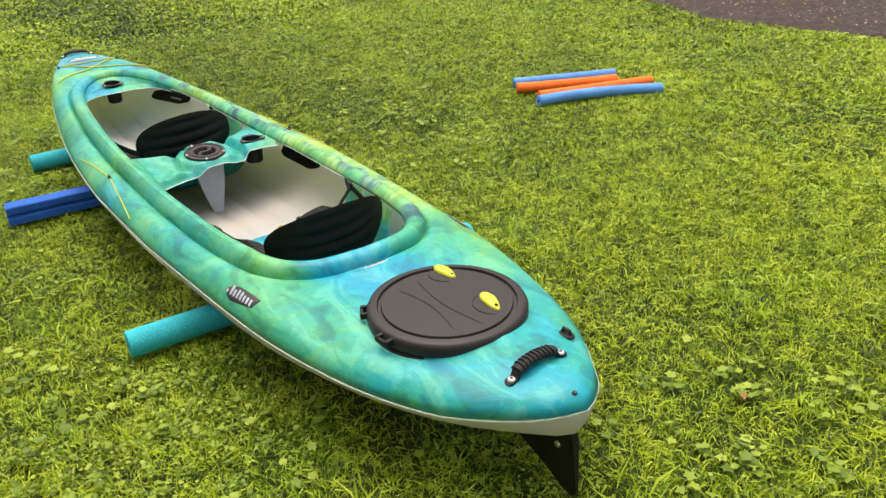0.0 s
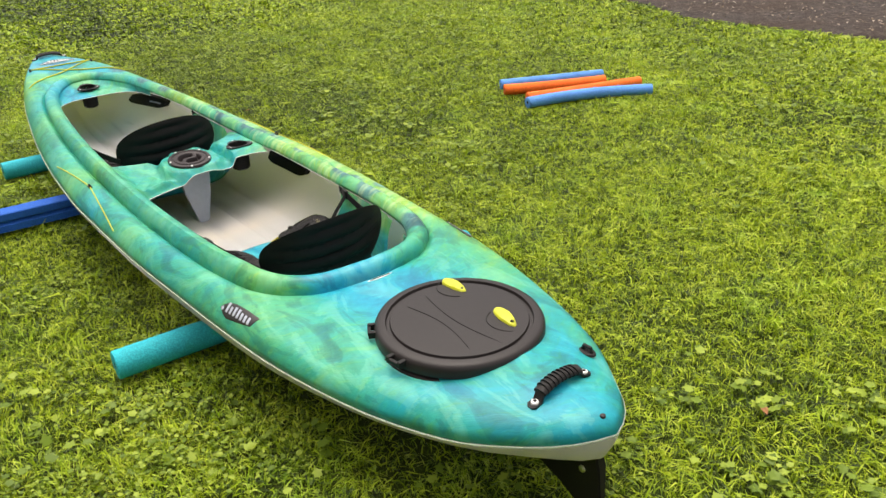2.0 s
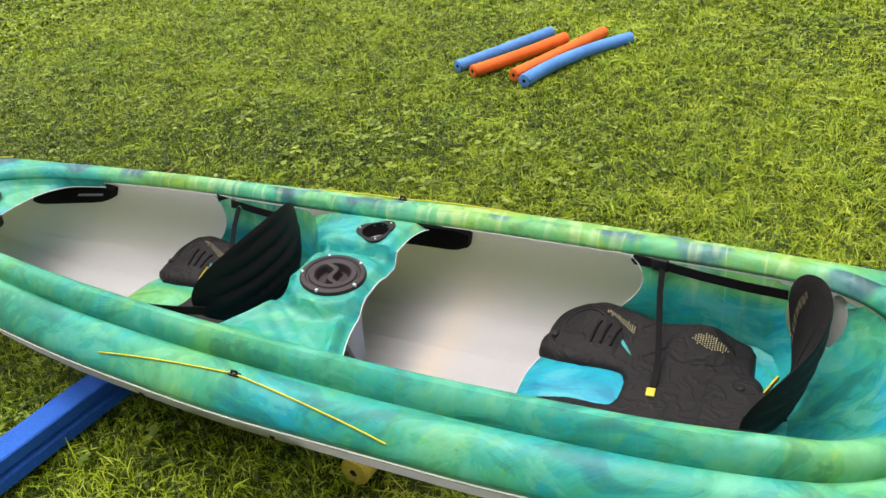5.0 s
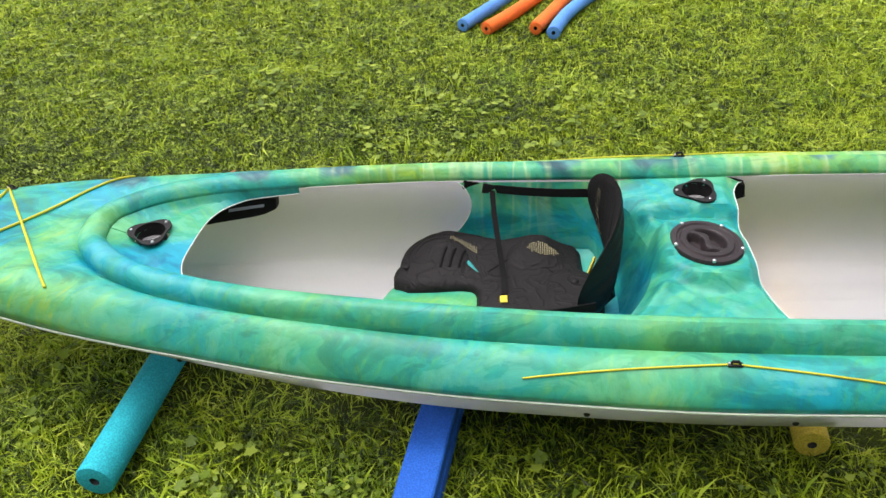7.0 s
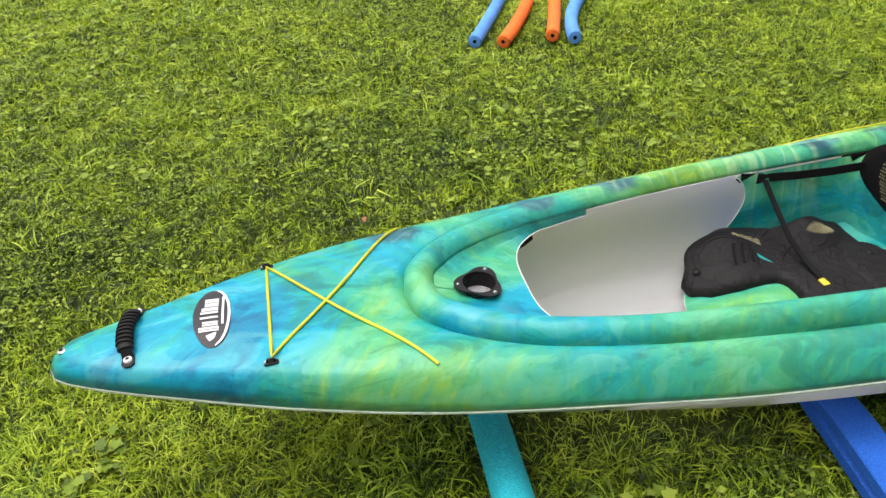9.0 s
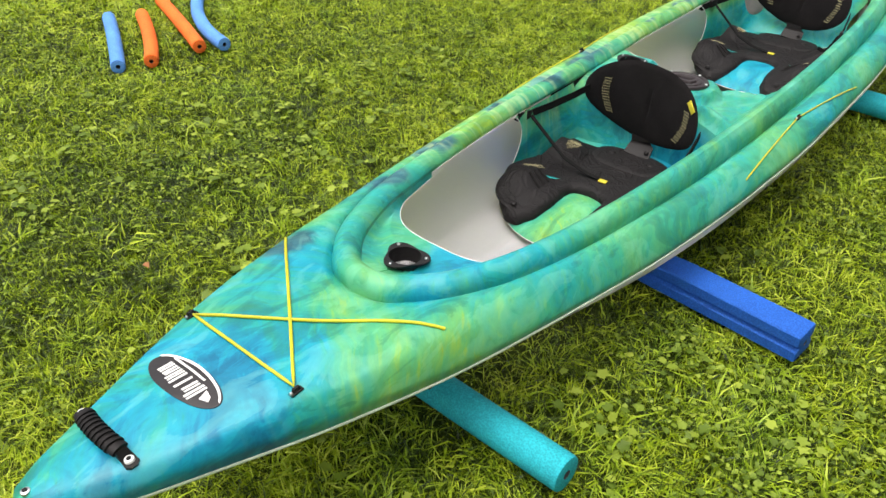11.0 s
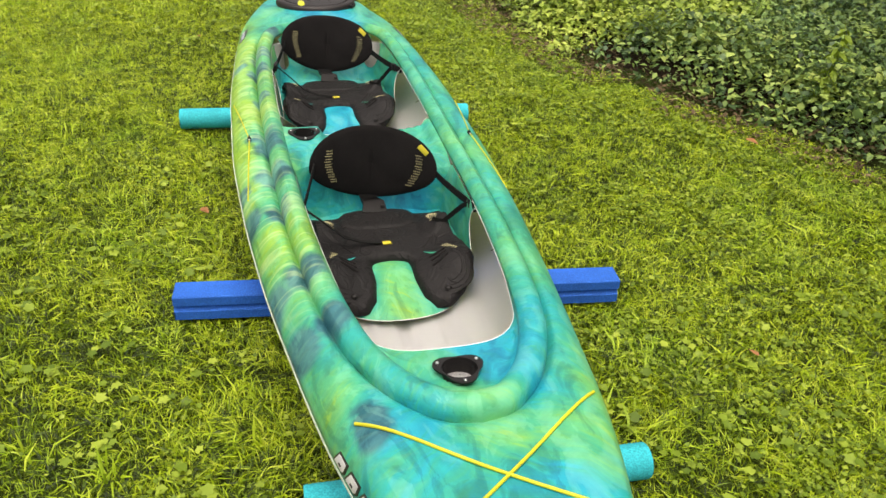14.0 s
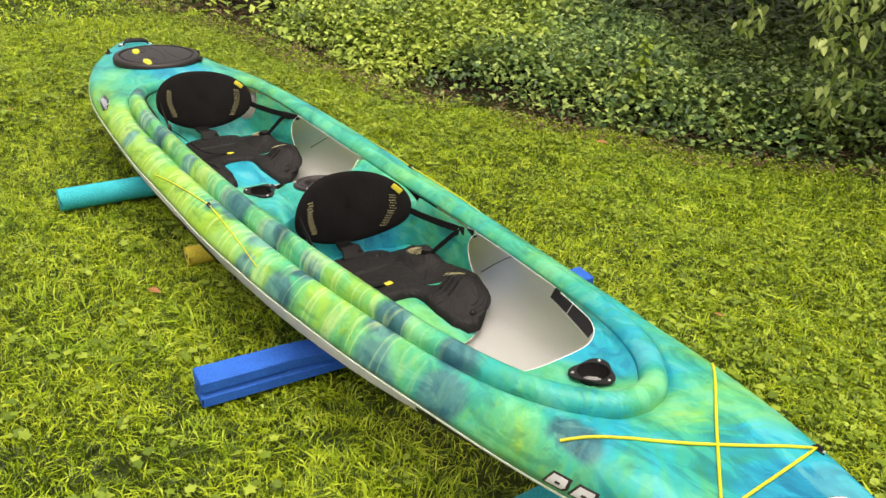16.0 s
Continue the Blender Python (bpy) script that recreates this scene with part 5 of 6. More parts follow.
PAD = [(0.247, 0.0), (0.249, 0.051), (0.269, 0.097), (0.290, 0.127), (0.295, 0.193), (0.309, 0.210), (0.369, 0.208), (0.440, 0.198), (0.490, 0.202), (0.560, 0.219), (0.625, 0.224), (0.682, 0.208), (0.726, 0.174), (0.758, 0.130), (0.752, 0.092), (0.712, 0.066), (0.640, 0.055), (0.575, 0.056), (0.550, 0.051), (0.541, 0.03), (0.539, 0.0)]


def pad_base(x, y):
    z = pan_height(x, y) + 0.004
    rise = 0.024 + 0.026 * math.exp(-(((x - 0.635) / 0.075) ** 2)) + 0.022 * math.exp(-(((x - 0.415) / 0.06) ** 2))
    z += rise * step01(0.10, 0.21, abs(y)) * step01(0.29, 0.40, x)
    z += 0.021 * math.exp(-(((x - 0.635) / 0.075) ** 2) - (((abs(y) - 0.142) / 0.055) ** 2))
    return z + 0.013 * math.exp(-(((x - 0.405) / 0.065) ** 2) - (((abs(y) - 0.152) / 0.045) ** 2))


def pad_top(x, y):
    return pad_base(x, y) + 0.020


def dots(points, normal_off, r=0.0016):
    bm = bmesh.new()
    for p in points:
        c = Vector(p)
        z = Vector(normal_off).normalized()
        q = z.to_track_quat("Z", "Y").to_matrix()
        bm.faces.new([bm.verts.new(c + q @ Vector((r * math.cos(a), r * math.sin(a), 0.0008))) for a in np.linspace(0, 2 * math.pi, 7)[:-1]])
    return bm


def kayak_seat(dx, dz, back_x, back_z, recline):
    """Cushion with its straps, and the backrest on its hinge plate."""
    pad = part("seat_cushion", pillow(outline(PAD), pad_base, 0.020, 0.024, 0.0075, 0.010), M_PAD, kayak, "charcoal padded seat cushion with two thigh lobes")
    pad.location = (dx, 0, dz)
    part("yoke_pad", pillow(oval(0.322, 0, 0.060, 0.118, 0, 40, 3.0), lambda x, y: pad_top(x, y) - 0.003, 0.008, 0.014, 0.007, 0.004), M_PAD, pad, "raised back panel of the cushion")
    for s in (1, -1):
        part("thigh_pad", pillow(oval(0.650, s * 0.137, 0.090, 0.062, s * 0.35, 40, 2.6), lambda x, y: pad_top(x, y) - 0.003, 0.006, 0.030, 0.007, 0.004), M_PAD, pad, "raised thigh pad")
        part("hip_pad", pillow(oval(0.405, s * 0.146, 0.075, 0.042, -s * 0.15, 36, 2.6), lambda x, y: pad_top(x, y) - 0.003, 0.006, 0.020, 0.007, 0.004), M_PAD, pad, "raised hip pad")
        for px, py in ((0.312, 0.064), (0.722, 0.128)):
            part("stud", lathe([(0, 0.005), (0.006, 0.005), (0.009, 0.003), (0.010, 0)], 14, Matrix.Translation((px, s * py, pad_top(px, py) + 0.004))), M_BLACK, pad)
        for k in range(3):
            ln = [(0.575 + 0.022 * k + 0.014 * q, s * (0.150 - 0.045 * q + 0.008 * math.sin(3.1 * q))) for q in np.linspace(0, 1, 9)]
            part("crease", tube([(x, y, pad_top(x, y) + 0.0030) for x, y in ln], 0.0034, 8), M_CLOTH, pad)
        for q in (0.62, 0.78, 0.92):
            arc = []
            for a in np.linspace(-0.5, 2.0, 16):
                ex, ey = 0.090 * q * math.cos(a), 0.062 * q * math.sin(a)
                x, y = 0.650 + ex * math.cos(0.35) - ey * math.sin(0.35), 0.137 + ex * math.sin(0.35) + ey * math.cos(0.35)
                k = min(1.0, (1 - q) * 0.072 / 0.030)
                arc.append((x, s * y, pad_top(x, y) - 0.003 + 0.006 * math.sqrt(1 - (1 - k) ** 2)))
            part("stitched_ridge", tube(arc, 0.0021, 6), M_PAD, pad)
        seam = [(0.36 + 0.16 * q, s * (0.10 + 0.045 * math.sin(math.pi * q))) for q in np.linspace(0, 1, 12)]
        part("seam", tube([(x, y, pad_top(x, y) - 0.0005) for x, y in seam], 0.0018, 6), M_CLOTH, pad)
        # slit through which the pan shows
        slit = [(0.540 + 0.055 * q + 0.006 * math.sin(math.pi * q) * w_, s * (0.098 + 0.055 * q)) for q, w_ in [(q, 1) for q in np.linspace(0, 1, 8)] + [(q, -1) for q in np.linspace(0.9, 0.1, 7)]]
        part("slit", pillow(slit, lambda x, y: pad_top(x, y) + 0.0006, 0.0004, 0.003, 0.003, 0.001), M_DECK, pad, "slit that shows the marbled pan")
        pts = [(0.350 + 0.0052 * i, s * (0.142 + 0.0042 * j + 0.0021 * (i % 2))) for i in range(15) for j in range(7) if (i - 7) ** 2 / 52 + (j - 3) ** 2 / 10 < 1.0]
        part("mesh_patch", dots([(x, y, pad_top(x, y) + 0.0045) for x, y in pts], (0, -s * 0.5, 1), 0.0015), M_MESHDOT, pad, "pale perforated mesh")
        pts = [(0.548 + 0.0052 * i, s * (0.150 + 0.0045 * j + 0.0022 * (i % 2))) for i in range(13) for j in range(7) if i * 0.45 - 0.6 < j < i * 0.30 + 3.2]
        part("mesh_patch", dots([(x, y, pad_top(x, y) + 0.0045) for x, y in pts], (0, -s * 0.5, 1), 0.0014), M_MESHDOT, pad, "pale perforated mesh")
        rim = Vector((0.572, s * (inner_w(0.572 + dx)[0] - 0.003), inner_w(0.572 + dx)[1] - 0.010 - dz + (heel(0.572 + dx) if s < 0 else 0)))
        buckle_at = Vector((0.512, s * 0.236, 0.330 if s < 0 else 0.312))
        side = Vector((back_x + 0.055 - dx, s * 0.182, back_z + (0.022 if s < 0 else -0.02) - dz))
        part("strap", strap_mesh([rim + Vector((0.004, s * 0.004, 0.004)), rim, buckle_at], 0.003, 0.024), M_WEB, pad, "black webbing strap")
        part("strap", strap_mesh([buckle_at, buckle_at.lerp(side, 0.35) - Vector((0, 0, 0.004)), buckle_at.lerp(side, 0.7) - Vector((0, 0, 0.004)), side], 0.003, 0.022), M_WEB, pad, "black webbing strap")
        d_ = (buckle_at - rim).to_track_quat("X", "Z").to_matrix().to_4x4()
        part("buckle", block((0.038, 0.012, 0.028), Matrix.Translation(buckle_at) @ d_, 0.003), M_BLACK, pad, "black plastic ladder buckle")
        hang = [buckle_at + Vector((-0.008, 0, -0.006)), Vector((0.482, s * 0.216, 0.285)), Vector((0.465, s * 0.185, 0.230)), Vector((0.466, s * 0.13, pad_top(0.466, 0.13) + 0.012)), Vector((0.476, s * 0.02, pad_top(0.476, 0.02) + 0.004))]
        if s < 0:
            hang = [buckle_at + Vector((-0.006, 0.004, -0.004)), Vector((0.502, -0.192, 0.288)), Vector((0.488, -0.125, pad_top(0.488, 0.125) + 0.035)), Vector((0.478, -0.07, pad_top(0.478, 0.07) + 0.014)), Vector((0.474, -0.012, pad_top(0.474, 0.012) + 0.004))]
        else:
            hang = [buckle_at, Vector((0.490, 0.220, 0.292)), Vector((0.462, 0.200, 0.250)), Vector((0.440, 0.180, 0.215)), Vector((0.428, 0.150, pad_top(0.428, 0.150) + 0.018))]
        part("strap_tail", strap_mesh(hang, 0.013 if s < 0 else 0.003, 0.003 if s < 0 else 0.014), M_WEB, pad, "thin loose strap end")
    part("tag", pillow([(0.468, -0.010), (0.485, -0.007), (0.483, 0.017), (0.466, 0.014)], lambda x, y: pad_top(x, y) + 0.004, 0.001, 0.003, 0.004, 0.003), M_TAG, pad, "small yellow tag")
    # backrest, curved round the sitter; its own origin lies at its middle
    half_w, half_h = 0.193, 0.118

    def back_pt(a, b):
        return 0.068 * abs(a) ** 2.4 + 0.006, half_w * a, half_h * b

    def disc(side, swell):
        rows = []
        for k in range(17):
            r = k / 16
            row = []
            for i in range(60):
                t = 2 * math.pi * i / 60
                c, s_ = math.cos(t), math.sin(t)
                kx, kz = math.copysign(abs(c) ** 0.9, c), math.copysign(abs(s_) ** 0.9, s_)
                kx *= 1 - 0.20 * max(0.0, -kz) ** 2
                x, y, z = back_pt(kx * r, kz * r)
                puff = swell * math.sqrt(max(0.0, 1 - r**2.6))
                groove = -0.007 * math.exp(-((kx * r / 0.03) ** 2)) * (1 - r) if side > 0 else 0.0
                ribs = 0.0075 * (abs(math.sin(kz * r * 8.5)) ** 0.7 * 2 - 1) * (1 - r**3) if side < 0 else 0.0
                row.append((x + side * puff + groove - ribs, y, z))
            rows.append(row)
        return rows

    back = part("backrest", grid(disc(1, 0.014), False, True), M_CLOTH, kayak, "black oval padded backrest")
    back.matrix_basis = pose(back_x, 0, back_z, -4.5, -math.degrees(recline), -5)
    part("back_shell", grid(disc(-1, 0.008), False, True), M_SHELL, back, "ribbed black plastic shell")
    for s in (1, -1):
        pts = []
        for i in range(13):
            for j in range(4):
                b = 0.36 - 0.072 * i
                a = s * (0.69 - 0.12 * b * b + 0.026 * j - 0.17 * max(0, -b) - 0.016)
                x, y, z = back_pt(a, b)
                r = math.hypot(abs(a) ** 1.1, b)
                pts.append((x + 0.0142 * math.sqrt(max(0, 1 - min(1, r) ** 2.6)) + 0.0012, y + 0.003 * (i % 2), z))
        part("mesh_patch", dots(pts, (1, 0, 0.2), 0.0016), M_MESHDOT, back, "pale yellow perforated strip")
    x, y, z = back_pt(0.76, 0.55)
    part("tag", block((0.003, 0.036, 0.017), pose(x + 0.012, y, z, -38, 0, -22), 0.001), M_TAG, back, "small yellow tag")
    to_back = back.matrix_basis.inverted()
    foot = [to_back @ Vector((wx + dx, 0, wz + dz)) for wx, wz in ((0.258, 0.193), (0.285, 0.172))]
    part("hinge_plate", sweep([(0.006, 0, -half_h + 0.010), (0.009, 0, -half_h - 0.008), *foot], [(-0.040, -0.005), (0.040, -0.005), (0.040, 0.005), (-0.040, 0.005)], [(0.9, 1), (0.7, 1), (0.9, 1), (1.0, 1)]), M_BLACK, back, "black hinge plate between cushion and backrest")
    for s in (1, -1):
        bolt(back, to_back @ Matrix.Translation((0.274 + dx, s * 0.027, 0.188 + dz)), 0.007, M_BLACK, "stud", "")


kayak_seat(0.0, 0.0, 0.224, 0.321, 0.07)
kayak_seat(-1.170, -0.008, -0.975, 0.305, 0.22)


# ---- ground ----
BED = [(-9.0, 0.3), (-6.0, 0.55), (-4.2, 0.80), (-3.2, 1.12), (-2.2, 1.20), (-1.4, 1.36), (-0.9, 1.60), (-0.4, 1.95), (0.0, 2.15), (0.5, 2.75), (1.0, 3.5), (2.0, 4.6), (4.0, 6.5), (6.0, 9.0)]
bed_edge = spline([p[0] for p in BED], [p[1] for p in BED])
PATH_EDGE = spline([-9, -3.0, -0.9, -0.2, 0.6, 1.19, 1.89, 2.96, 5.0, 8.0, 14.0], [-4.2, -4.6, -4.78, -4.80, -4.72, -4.68, -4.98, -5.30, -5.8, -6.4, -7.8])


def ground_sheet():
    xs = np.r_[[-60, -30, -16], np.linspace(-9, 9, 91), [16, 30, 60]]
    ys = np.r_[[-60, -30, -16], np.linspace(-9, 9, 91), [16, 30, 60]]
    gx, gy = np.meshgrid(xs, ys, indexing="ij")
    gz = (value_noise(gx * 1.3, gy * 1.3, 3) - 0.5) * 0.016 + (value_noise(gx * 0.35, gy * 0.35, 5) - 0.5) * 0.02
    far = np.maximum(np.hypot(gx, gy) - 3, 0)
    gz = np.where(np.hypot(gx, gy) < 9, gz, gz - 0.0) + 0.0 * far
    v = np.stack([gx.ravel(), gy.ravel(), gz.ravel()], 1)
    n = len(ys)
    i, j = np.meshgrid(np.arange(len(xs) - 1), np.arange(n - 1), indexing="ij")
    a = (i * n + j).ravel()
    return from_arrays("ground", v, np.stack([a, a + n, a + n + 1, a + 1], 1), M_SOIL)


tagged(ground_sheet(), "lawn soil, olive and brown between the grass blades", "ground", kind="structure")


def path_sheet():
    xs = np.linspace(-9, 14, 120)
    rows = []
    for k in range(12):
        row = []
        for x in xs:
            e = float(PATH_EDGE(x)) + 0.05 * math.sin(x * 7.1) + 0.03 * math.sin(x * 17.3)
            row.append((x, e - (0, 0.02, 0.05, 0.3, 0.8, 1.5, 2.5, 4, 5, 6, 8, 12)[k], (-0.01, 0.012, 0.02, 0.022, 0.025, 0.028, 0.03, 0.03, 0.03, 0.03, 0.03, 0.03)[k]))
        rows.append(row)
    return part("path", grid(rows), M_ASPHALT)


tagged(path_sheet(), "worn brownish asphalt drive strewn with pale debris beside the lawn", "asphalt path", kind="structure")


def bed_soil():
    """Dark mulch under the ground cover, a hand's breadth inside the bed's edge."""
    xs = np.linspace(-9, 6, 90)
    # the mulch's dark colour stands for the shade in gaps between leaves
    rows = [[(x, float(bed_edge(x)) + off + 0.07 * math.sin(x * 5.3) + 0.04 * math.sin(x * 13.7), z) for x in xs] for off, z in ((0.34, -0.01), (0.42, 0.014), (0.6, 0.016), (2.0, 0.018), (5.0, 0.02), (12.0, 0.02))]
    return part("bed_soil", grid(rows), M_MULCH)


tagged(bed_soil(), "brown mulch under the ground cover of the bed, darkened for shade between leaves", "soil", kind="structure")


# ---- plants in great number ----
rng = np.random.default_rng(7)


def clear_of_boat(x, y, grow=0.0):
    w = np.where((x > -1.6) & (x < 1.35), seam_w(np.clip(x, -1.98, 2.11)), 0)
    return np.abs(y) > w * 0.62 + np.where(w > 0, grow, 0)


NOODLES = [(0.52, -0.60, 0.645, 0.672, 0.075), (-0.80, -0.625, -0.715, 0.578, 0.07), (1.285, -0.315, 1.31, 0.445, 0.07), (-0.19, -0.37, -0.14, 0.305, 0.06), (0.765, -2.19, 0.475, -2.77, 0.06), (0.65, -2.115, 0.36, -2.66, 0.06), (0.425, -2.085, 0.185, -2.765, 0.06), (0.345, -2.01, 0.02, -2.67, 0.07)]


def off_noodles(x, y, grow=0.0):
    """Points that lie clear of the noodles."""
    ok = np.ones(len(x), bool)
    for x0, y0, x1, y1, r in NOODLES:
        dx, dy = x1 - x0, y1 - y0
        k = np.clip(((x - x0) * dx + (y - y0) * dy) / (dx * dx + dy * dy), 0, 1)
        ok &= np.hypot(x - x0 - k * dx, y - y0 - k * dy) > r + grow
    return ok


def lawn(x, y):
    return (y < bed_edge(x) + 0.05) & (y > PATH_EDGE(x) + 0.02)


def scatter_blades(name, x, y, height, width, lean, material, label, category):
    """Grass blades: narrow kites, bent at the middle, that spread from the hearts of small tufts."""
    n = len(x)
    g = 0.05
    ix, iy = np.floor(x / g).astype(np.int64), np.floor(y / g).astype(np.int64)
    hx = np.abs(np.sin(ix * 12.9898 + iy * 78.233) * 43758.5453) % 1.0
    hy = np.abs(np.sin(ix * 39.3468 + iy * 11.135) * 24634.6345) % 1.0
    a = np.arctan2(y - (iy + hy) * g, x - (ix + hx) * g) + rng.normal(0, 1.1, n)
    d = np.stack([np.cos(a), np.sin(a), np.zeros(n)], 1)
    s = np.stack([-np.sin(a), np.cos(a), rng.normal(0, 0.45, n)], 1)
    base = np.stack([x, y, np.full(n, -0.004)], 1)
    up = np.array([0, 0, 1.0])
    h, w, l = height[:, None], width[:, None], lean[:, None]
    mid = base + up * h * 0.55 + d * h * l * 0.32
    tip = base + up * h * (1.0 - 0.35 * l) + d * h * l * 1.05
    v = np.stack([base, mid - s * w * 0.5, mid + s * w * 0.5, tip], 1).reshape(-1, 3)
    k = (np.arange(n) * 4)[:, None]
    f = np.concatenate([k + [0, 2, 1], k + [1, 2, 3]], 0)
    return tagged(from_arrays(name, v, f, material, None, False), label, category, kind="stuff")


def rotations(n, tilt):
    """Random turns about z after a tilt of the leaf's plane."""
    a, b = rng.uniform(0, 2 * np.pi, n), tilt
    ca, sa, cb, sb = np.cos(a), np.sin(a), np.cos(b), np.sin(b)
    z = np.zeros(n)
    return np.stack([np.stack([ca * cb, -sa, ca * sb], 1), np.stack([sa * cb, ca, sa * sb], 1), np.stack([-sb, z, cb], 1)], 1)


def scatter_leaves(name, place, rot, size, template, faces, material, label, category, kind="stuff", parent=None):
    t = np.array(template, float)
    v = np.einsum("nij,kj->nki", rot, t) * size[:, None, None] + place[:, None, :]
    k = len(t)
    f = (np.arange(len(place)) * k)[:, None, None] + np.array(faces)[None]
    ob = from_arrays(name, v.reshape(-1, 3), f.reshape(-1, 3), material, parent, False)
    return tagged(ob, label, category, kind=kind) if kind else ob


LOBED_LEAF = ([(0, 0, 0), (0.05, -0.42, 0.05), (0.38, -0.34, 0.06), (0.55, -0.60, 0.05), (0.78, -0.22, 0.03), (1.1, 0, -0.06), (0.78, 0.22, 0.03), (0.55, 0.60, 0.05), (0.38, 0.34, 0.06), (0.05, 0.42, 0.05), (0.5, 0, -0.02)], [(0, 1, 2), (0, 2, 10), (2, 3, 4), (2, 4, 10), (4, 5, 10), (10, 5, 6), (10, 6, 8), (6, 7, 8), (0, 10, 8), (0, 8, 9)])
FOLD_LEAF = ([(0, 0, 0), (0.5, -0.33, 0.08), (1.05, 0, -0.05), (0.5, 0.33, 0.08), (0.5, 0, 0)], [(0, 1, 4), (1, 2, 4), (4, 2, 3), (0, 4, 3)])
CLOVER_LEAF = ([(0, 0, 0), (0.42, -0.46, 0.16), (0.92, -0.30, 0.05), (0.92, 0.30, 0.05), (0.42, 0.46, 0.16), (0.5, 0, -0.03)], [(0, 1, 5), (1, 2, 5), (2, 3, 5), (3, 4, 5), (4, 0, 5)])
POINT_LEAF = ([(0, 0, 0), (0.32, -0.30, 0.07), (0.32, 0.30, 0.07), (0.7, -0.22, 0.03), (0.7, 0.22, 0.03), (1.1, 0, -0.10), (0.4, 0, 0)], [(0, 1, 6), (0, 6, 2), (1, 3, 6), (2, 6, 4), (6, 3, 5), (6, 5, 4)])


ROUND_FOLD = ([(0, 0, 0), (0.45, -0.40, 0.10), (1.02, 0, -0.06), (0.45, 0.40, 0.10)], [(0, 1, 2), (0, 2, 3)])


def in_box(n, x0, x1, y0, y1):
    return rng.uniform(x0, x1, n), rng.uniform(y0, y1, n)


# lawn, thick round the boat
def tone_at(x, y):
    return value_noise(x * 1.1, y * 1.1, 11) * 0.45 + value_noise(x * 3.7, y * 3.7, 12) * 0.35 + value_noise(x * 11.0, y * 11.0, 13) * 0.2


x, y = in_box(1320000, -3.8, 4.2, -4.9, 2.6)
keep = lawn(x, y)
reach = np.hypot(np.maximum(np.abs(x) - 2.1, 0), np.maximum(np.abs(y + 0.1) - 1.1, 0))
share = np.clip(1.0 - reach * 0.28, 0.36, 1)
keep &= rng.uniform(0, 1, len(x)) < share
keep &= (clear_of_boat(x, y) | (rng.uniform(0, 1, len(x)) < 0.4))
x, y, share = x[keep], y[keep], share[keep]
tone = tone_at(x, y)
hgt = (0.014 + 0.040 * tone) * rng.uniform(0.5, 1.5, len(x))
hgt = np.where(clear_of_boat(x, y), hgt, np.minimum(hgt, 0.035))
hgt = hgt / share**0.3
wid = rng.uniform(0.0017, 0.0042, len(x)) / share**0.95
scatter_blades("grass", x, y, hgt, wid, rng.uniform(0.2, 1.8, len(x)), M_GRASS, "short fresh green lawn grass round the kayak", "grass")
x, y = (np.r_[a, b] for a, b in zip(in_box(150000, 2.0, 9.0, -7.5, 1.0), in_box(210000, -9.0, 9.0, -7.5, 7.0)))
keep = lawn(x, y) & ((x > 4.2) | (x < -3.8) | (y < -4.9) | (y > 2.6))
x, y = x[keep], y[keep]
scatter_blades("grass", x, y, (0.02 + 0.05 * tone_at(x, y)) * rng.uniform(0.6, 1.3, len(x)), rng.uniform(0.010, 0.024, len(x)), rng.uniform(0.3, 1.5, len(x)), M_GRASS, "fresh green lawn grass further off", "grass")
# taller tufts
nt = 420
cx, cy = in_box(nt, -4.5, 5.5, -4.7, 2.8)
sp = rng.uniform(0.015, 0.05, nt)[:, None]
x = (cx[:, None] + rng.normal(0, 1, (nt, 16)) * sp).ravel()
y = (cy[:, None] + rng.normal(0, 1, (nt, 16)) * sp).ravel()
keep = lawn(x, y) & clear_of_boat(x, y, 0.10) & off_noodles(x, y, 0.03)
x, y = x[keep], y[keep]
scatter_blades("grass_tuft", x, y, rng.uniform(0.045, 0.10, len(x)), rng.uniform(0.0035, 0.007, len(x)), rng.uniform(0.3, 1.3, len(x)), M_COARSE, "taller tufts of coarse light green grass", "grass tuft")
# broad-leaved weeds, thinly everywhere and thicker in patches
cx, cy = in_box(36000, -4.2, 4.4, -4.2, 3.0)
dens = value_noise(cx * 0.8, cy * 0.8, 21) * 0.45 + value_noise(cx * 2.4, cy * 2.4, 22) * 0.35 + value_noise(cx * 7, cy * 7, 23) * 0.2 + 0.11 * (cy > 0.3) + 0.07 * (cx > 0.7) + 0.06 * ((cx > 0.6) & (cy < -0.3)) + 0.36 * np.clip(1 - np.abs(cy - bed_edge(cx) + 0.25) / 0.45, 0, 1)
pick = rng.uniform(0, 1, len(cx)) < np.clip((dens - 0.525) * 5.0, 0.03, 0.8)
cx, cy = cx[pick], cy[pick]
m = 9
x = (cx[:, None] + rng.normal(0, 0.028, (len(cx), m))).ravel()
y = (cy[:, None] + rng.normal(0, 0.028, (len(cx), m))).ravel()
keep = lawn(x, y) & clear_of_boat(x, y, 0.03) & off_noodles(x, y)
x, y = x[keep], y[keep]
place = np.stack([x, y, rng.uniform(0.016, 0.046, len(x))], 1)
size = rng.uniform(0.006, 0.0145, len(x)) * np.where(rng.uniform(0, 1, len(x)) < 0.06, 1.7, 1.0) * np.where(y > 0.4, 1.1, 0.95)
scatter_leaves("clover", place, rotations(len(x), rng.normal(0.25, 0.42, len(x))), size, *CLOVER_LEAF, M_WEED, "small lobed weeds and clover among the grass", "clover")

